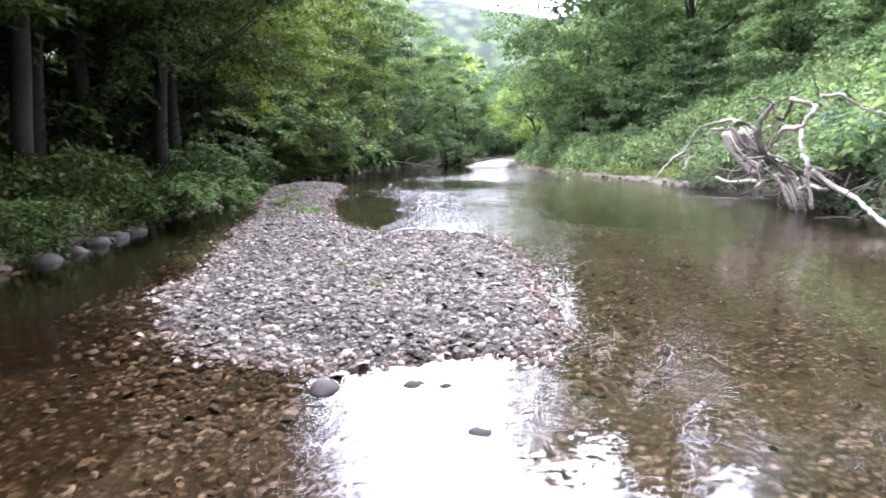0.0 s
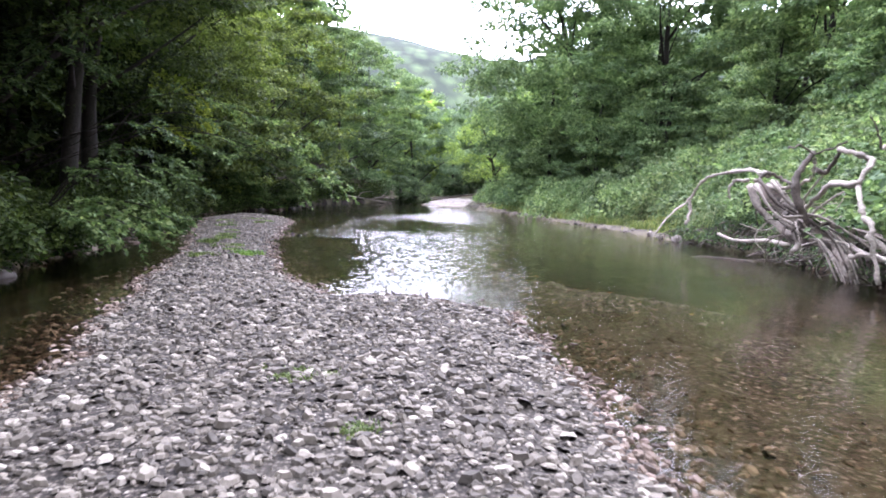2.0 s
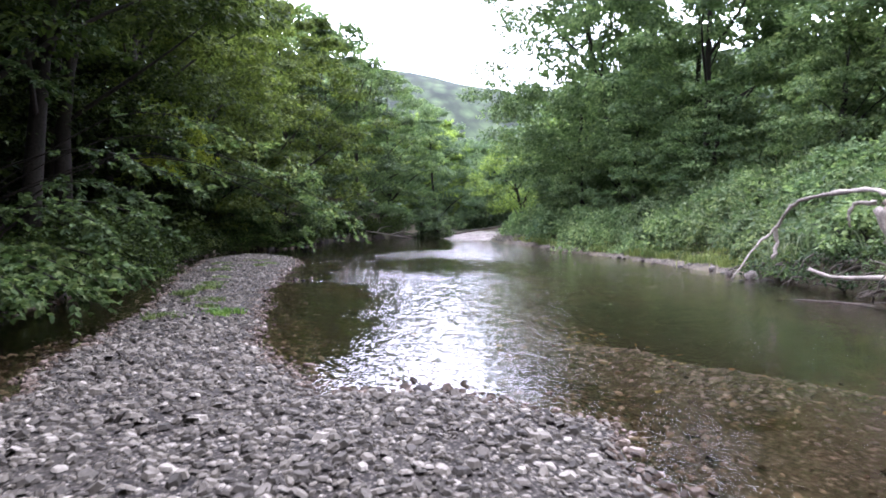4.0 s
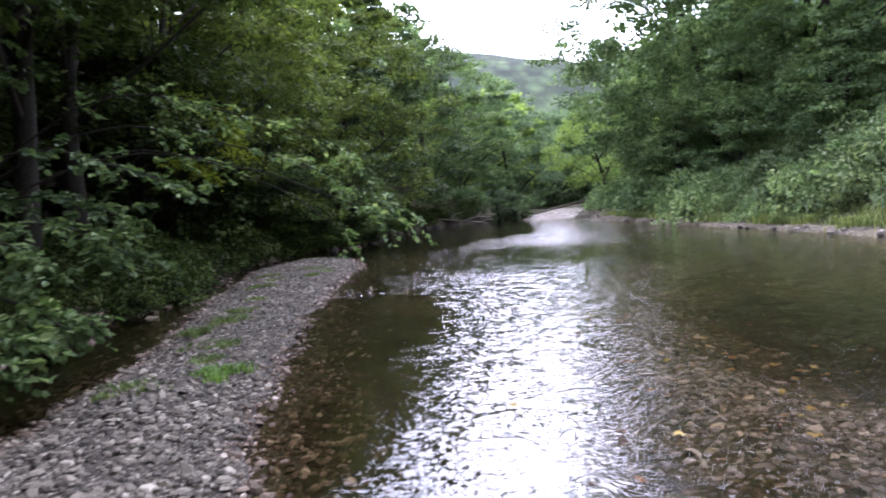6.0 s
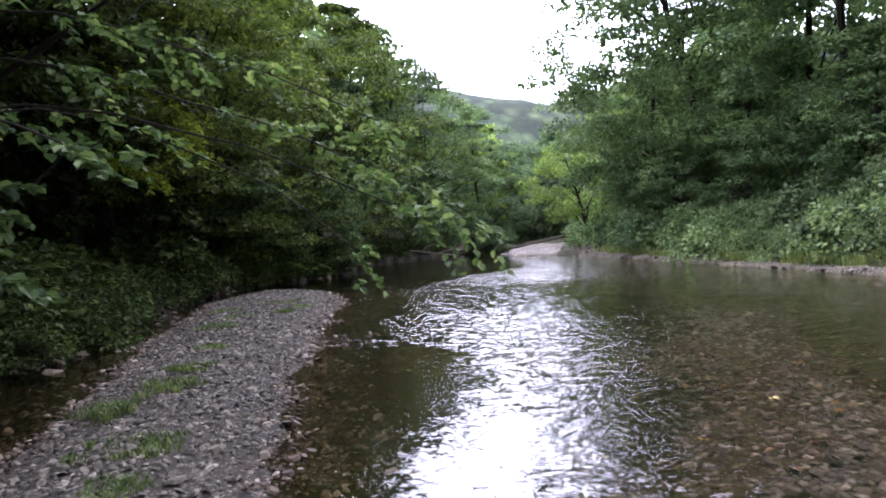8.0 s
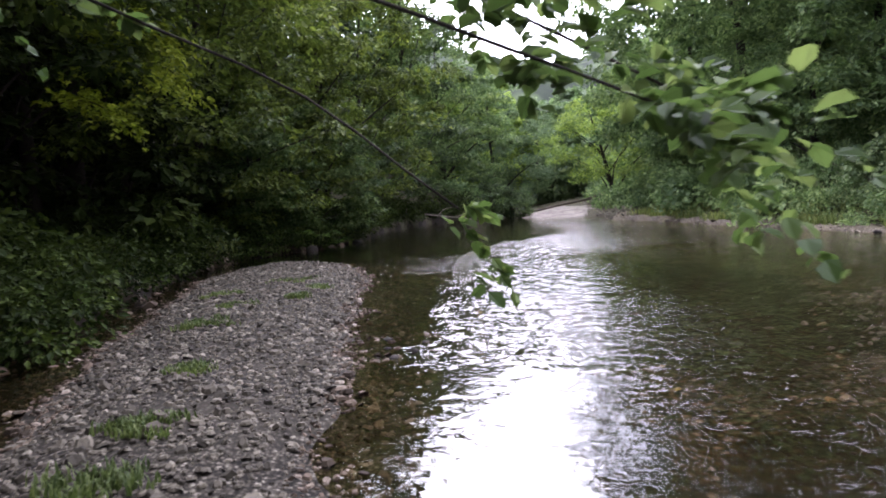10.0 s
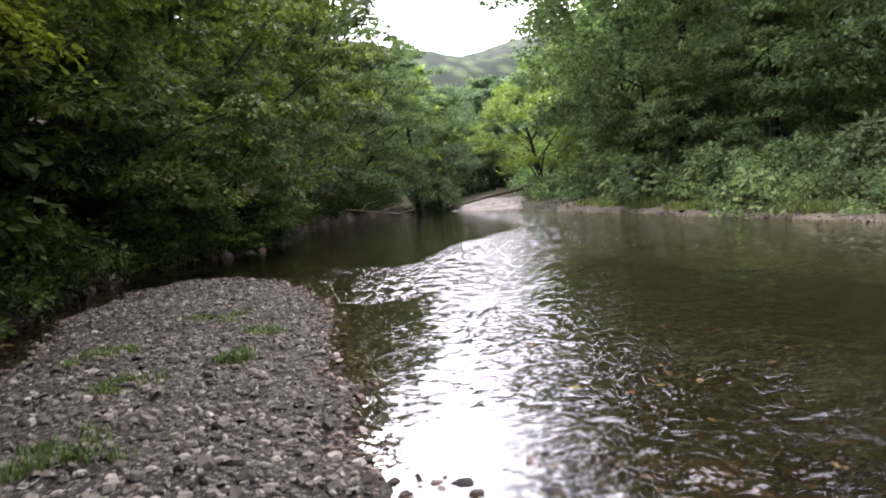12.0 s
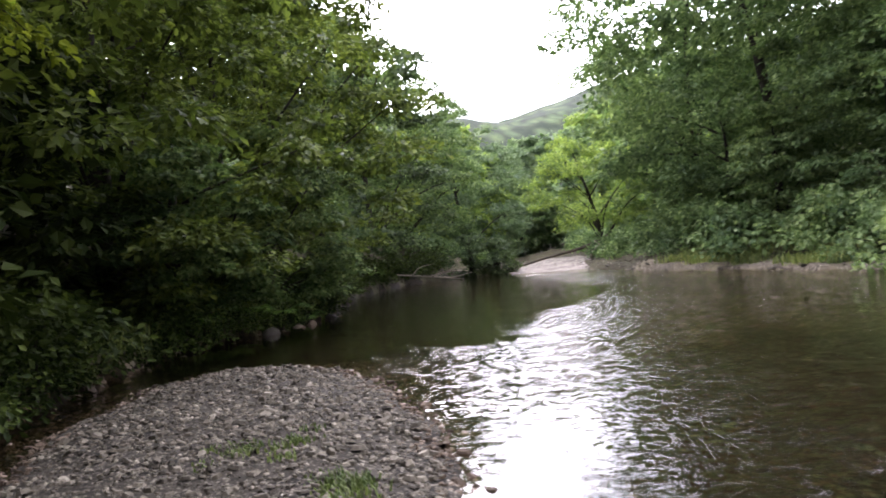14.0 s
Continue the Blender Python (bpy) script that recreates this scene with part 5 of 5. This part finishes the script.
nt_.links.new(ramp(nt_, nt_.nodes.new("ShaderNodeObjectInfo").outputs["Random"], [(0.0, (0.36, 0.3, 0.07)), (0.4, (0.34, 0.2, 0.05)), (1.0, (0.2, 0.08, 0.03))]), b_.inputs["Base Color"])
leaf_meshes = []
for k in range(3):
    w = unit(np.array([(math.cos(a), math.sin(a), 0.15 + 0.1 * k) for a in ((-0.9, 0.0, 0.9), (-0.5, 0.15), (0.0,))[k]]))
    v, f = leaf_faces(np.zeros((len(w), 3)), w, np.tile([0.1, 0, 1.0], (len(w), 1)), 0.075 * np.array([0.75, 1.0, 0.8][:len(w)]), 0.62, True)
    leaf_meshes.append(mesh_of("fallen_leaf", v, f, LEAF_FALLEN))
spots = [(x, y, 0.012) for x, y in FLOATING]
for n in range(110):
    x, y = lrng.normal(1.9, 1.2), lrng.normal(15.8, 1.7)
    if n > 80:
        x, y = lrng.normal(-0.8, 0.9), lrng.normal(24.5, 1.8)
    if bar_depth(np.array([x]), np.array([y]))[0] < -0.4:
        spots.append((x, y, ground_z(x, y) + 0.025))
for n, (x, y, z) in enumerate(spots):
    ob = new("fallen_leaf", leaf_meshes[n % 3])
    ob.matrix_world = pose(x, y, z, lrng.uniform(-12, 12), lrng.uniform(-12, 12), lrng.uniform(0, 360))
    tagged(ob, "yellow fallen leaf floating on the shallow water" if z > 0 else "brown fallen leaf lying on the stony river bed", "leaf", "fallen leaves")


# ---- pebbles of the gravel bar and the river bed ----
def pebble_shape(seed):
    """A flat, worn, angular stone, half sunk in the ground."""
    r3 = np.random.default_rng(seed)
    k = 6
    a = np.arange(k) * 2 * np.pi / k + r3.uniform(-0.3, 0.3, k)
    rr = r3.uniform(0.75, 1.15, k)
    oval, high = r3.uniform(0.55, 0.95), r3.uniform(0.16, 0.36)
    belt = np.stack([np.cos(a) * rr, np.sin(a) * rr * oval, r3.uniform(-0.3, 0.15, k) * high], 1)
    top = np.stack([np.cos(a) * rr * 0.66, np.sin(a) * rr * oval * 0.66, high * r3.uniform(0.75, 1.1, k)], 1)
    v = np.concatenate([belt - [0, 0, high * 0.6], top])
    f = []
    for i in range(k):
        j = (i + 1) % k
        f += [(i, j, k + j), (i, k + j, k + i)]
    f += [(k, k + i, k + i + 1) for i in range(1, k - 1)]
    return v, np.array(f)


SHAPES = [pebble_shape(700 + n) for n in range(10)]


def pebble_field(rng, x, y, z, size):
    vs, fs, at = [], [], 0
    kind = rng.integers(0, len(SHAPES), len(x))
    for k, (sv, sf) in enumerate(SHAPES):
        m = np.where(kind == k)[0]
        a, tilt = rng.uniform(0, 2 * np.pi, len(m)), rng.normal(0, 0.36, len(m))
        c, s_ = np.cos(a)[:, None], np.sin(a)[:, None]
        X, Y, Z = sv[None, :, 0], sv[None, :, 1], sv[None, :, 2]
        Z2 = Z * np.cos(tilt)[:, None] + X * np.sin(tilt)[:, None]
        X2 = X * np.cos(tilt)[:, None] - Z * np.sin(tilt)[:, None]
        q = np.stack([X2 * c - Y * s_, X2 * s_ + Y * c, Z2], -1) * size[m][:, None, None]
        q += np.stack([x[m], y[m], z[m]], -1)[:, None]
        vs.append(q.reshape(-1, 3))
        fs.append((np.arange(len(m))[:, None, None] * len(sv) + sf[None]).reshape(-1, 3) + at)
        at += len(m) * len(sv)
    return np.concatenate(vs), np.concatenate(fs)


prng = np.random.default_rng(77)
N = 140000
px, py = prng.uniform(-8.5, 2.2, N), prng.uniform(3.6, 33, N)
dep = bar_depth(px, py)
keep = (dep > -0.9) & (prng.random(N) < np.where(py < 16, 0.82, 0.85) * np.clip(1 + dep / 0.9, 0.1, 1.0))
px, py = px[keep], py[keep]
psize = np.clip(np.where(py < 16, 0.028, 0.022) * np.exp(prng.normal(0, 0.42, len(px))), 0.012, 0.07)
v, f = pebble_field(prng, px, py, land(px, py) + psize * 0.3, psize)
mid = v[f].mean(axis=1)
wet = mid[:, 2] < 0.035 + 0.012 * waves(mid[:, 0], mid[:, 1], 81, 0.8)
tagged(new("pebbles", mesh_of("pebbles", v, f, [PEBBLE, WET_PEBBLE], wet.astype(int))), "loose flat grey-pink pebbles of the gravel bar", "pebbles", kind="stuff")
px = np.concatenate([prng.normal(0.6, 3.2, 4000), prng.normal(-0.6, 1.4, 2600)])
py = np.concatenate([prng.uniform(0.8, 30, 4000), prng.uniform(1.2, 6.0, 2600)])
dep = bar_depth(px, py)
keep = (dep < -0.1) & (px > -5) & (px < 7.5) & ~(pool(px, py) & (dep < -0.35))
px, py = px[keep], py[keep]
psize = np.clip(0.028 * np.exp(prng.normal(0, 0.42, len(px))), 0.013, 0.08)
v, f = pebble_field(prng, px, py, land(px, py) + psize * 0.1, psize)
tagged(new("bed_pebbles", mesh_of("bed_pebbles", v, f, WET_PEBBLE)), "brown wet pebbles on the river bed", "pebbles", kind="stuff")
along = prng.uniform(0, len(SHOAL) - 1.001, 5200)
k = along.astype(int)
crest = SHOAL[k] + (SHOAL[k + 1] - SHOAL[k]) * (along - k)[:, None] + prng.normal(0, 0.52, (5200, 2))
keep = bar_depth(crest[:, 0], crest[:, 1]) < -0.1
px, py = crest[keep, 0], crest[keep, 1]
psize = np.clip(0.034 * np.exp(prng.normal(0, 0.4, len(px))), 0.015, 0.08)
v, f = pebble_field(prng, px, py, np.minimum(land(px, py), -0.03 - 0.25 * psize), psize)
tagged(new("shoal_pebbles", mesh_of("shoal_pebbles", v, f, SHOAL_PEBBLE)), "grey wet pebbles of a shoal just under water", "pebbles", kind="stuff")

yy = prng.uniform(22.5, 60, 800)
xx = np.interp(yy, RIGHT[:, 0], RIGHT[:, 1]) + prng.normal(0.25, 0.5, 800)
msize = np.clip(0.045 * np.exp(prng.normal(0, 0.55, 800)), 0.02, 0.2)
v, f = pebble_field(prng, xx, yy, np.maximum(land(xx, yy), -0.04) + msize * 0.15, msize)
yy = prng.uniform(6, 42, 500)
xx = np.interp(yy, LEFT[:, 0], LEFT[:, 1]) + prng.normal(-0.05, 0.22, 500)
msize = np.clip(0.07 * np.exp(prng.normal(0, 0.5, 500)), 0.03, 0.2)
v2, f2 = pebble_field(prng, xx, yy, np.maximum(land(xx, yy), -0.04) + msize * 0.15, msize)
tagged(new("edge_stones", mesh_of("edge_stones", *joined([(v, f), (v2, f2)]), [PEBBLE, WET_PEBBLE], [0] * len(f) + [1] * len(f2))), "loose stones strewn along the water's edge", "stones", kind="stuff")

ROCKS = [(0.46, 3.6, 0.09), (-0.49, 4.25, 0.1), (0.08, 4.35, 0.08), (0.3, 4.3, 0.07), (-2.63, 23.05, 0.05), (-3.23, 23.0, 0.06), (-2.95, 22.45, 0.055), (-3.1, 22.2, 0.05), (-3.05, 23.3, 0.04), (-2.85, 22.8, 0.04), (-3.2, 22.6, 0.045), (0.56, 17.2, 0.035), (0.75, 17.3, 0.03), (-0.15, 12.15, 0.08), (8.1, 23.2, 0.08), (9.0, 24.6, 0.1), (8.75, 25.6, 0.08), (8.5, 28.2, 0.1), (8.2, 31.0, 0.07), (7.9, 33.0, 0.09), (-6.0, 40.3, 0.2), (-7.0, 37.3, 0.2), (-7.6, 36.9, 0.18), (-8.3, 35.8, 0.18), (-5.75, 11.5, 0.22), (-5.8, 12.3, 0.25), (-5.6, 10.6, 0.2), (-5.55, 9.7, 0.22), (-5.9, 13.2, 0.22)]


def rock_shape(seed):
    """A rounded, uneven boulder."""
    bm = bmesh.new()
    bmesh.ops.create_icosphere(bm, subdivisions=2, radius=1.0)
    for vert in bm.verts:
        bulge = noise.noise(vert.co * 0.9 + Vector((seed, 0, 0))) * 0.55 + noise.noise(vert.co * 2.3 + Vector((0, seed, 0))) * 0.22
        vert.co = vert.co * (1 + bulge)
        vert.co.z *= 0.42
    sv, sf = np.array([tuple(vert.co) for vert in bm.verts]), np.array([[vert.index for vert in face.verts] for face in bm.faces])
    bm.free()
    return sv, sf


rock_meshes = [mesh_of("rock", *rock_shape(3.7 * n + 1), DARK_ROCK, smooth=True) for n in range(5)]
for n, (x, y, k) in enumerate(ROCKS):
    ob = new("rock", rock_meshes[n % 5])
    ob.matrix_world = pose(x, y, max(ground_z(x, y), -0.05) + 0.18 * k, prng.uniform(-15, 15), prng.uniform(-15, 15), prng.uniform(0, 360)) @ Matrix.Diagonal((k, k, k * 1.5, 1))
    tagged(ob, "dark wet rock at the water's edge", "rock", "rocks")
pale = mesh_of("boulder", *rock_shape(31.0), SAND, smooth=True)
for x, y, k in ((8.6, 23.6, 0.17), (8.45, 24.6, 0.1), (8.75, 26.4, 0.11)):
    ob = new("boulder", pale)
    ob.matrix_world = pose(x, y, 0.05, 6, -4, 40 * y) @ Matrix.Diagonal((k, k, k * 2.2, 1))
    tagged(ob, "pale weathered boulder at the water's edge", "boulder", "rocks")
stone_meshes = [mesh_of("stone", sv, sf, STONE) for sv, sf in SHAPES]
for n in range(290):
    x, y = prng.uniform(-1.6, 1.2), prng.uniform(5.0, 9.5)
    if bar_depth(np.array([x]), np.array([y]))[0] < 0.1:
        continue
    k = float(np.clip(0.035 * math.exp(prng.normal(0, 0.25)), 0.025, 0.055))
    ob = part("stone", stone_meshes[n % 10], ground)
    ob.matrix_world = pose(x, y, ground_z(x, y) + 0.3 * k, prng.uniform(-15, 15), prng.uniform(-15, 15), prng.uniform(0, 360)) @ Matrix.Diagonal((k, k, k, 1))
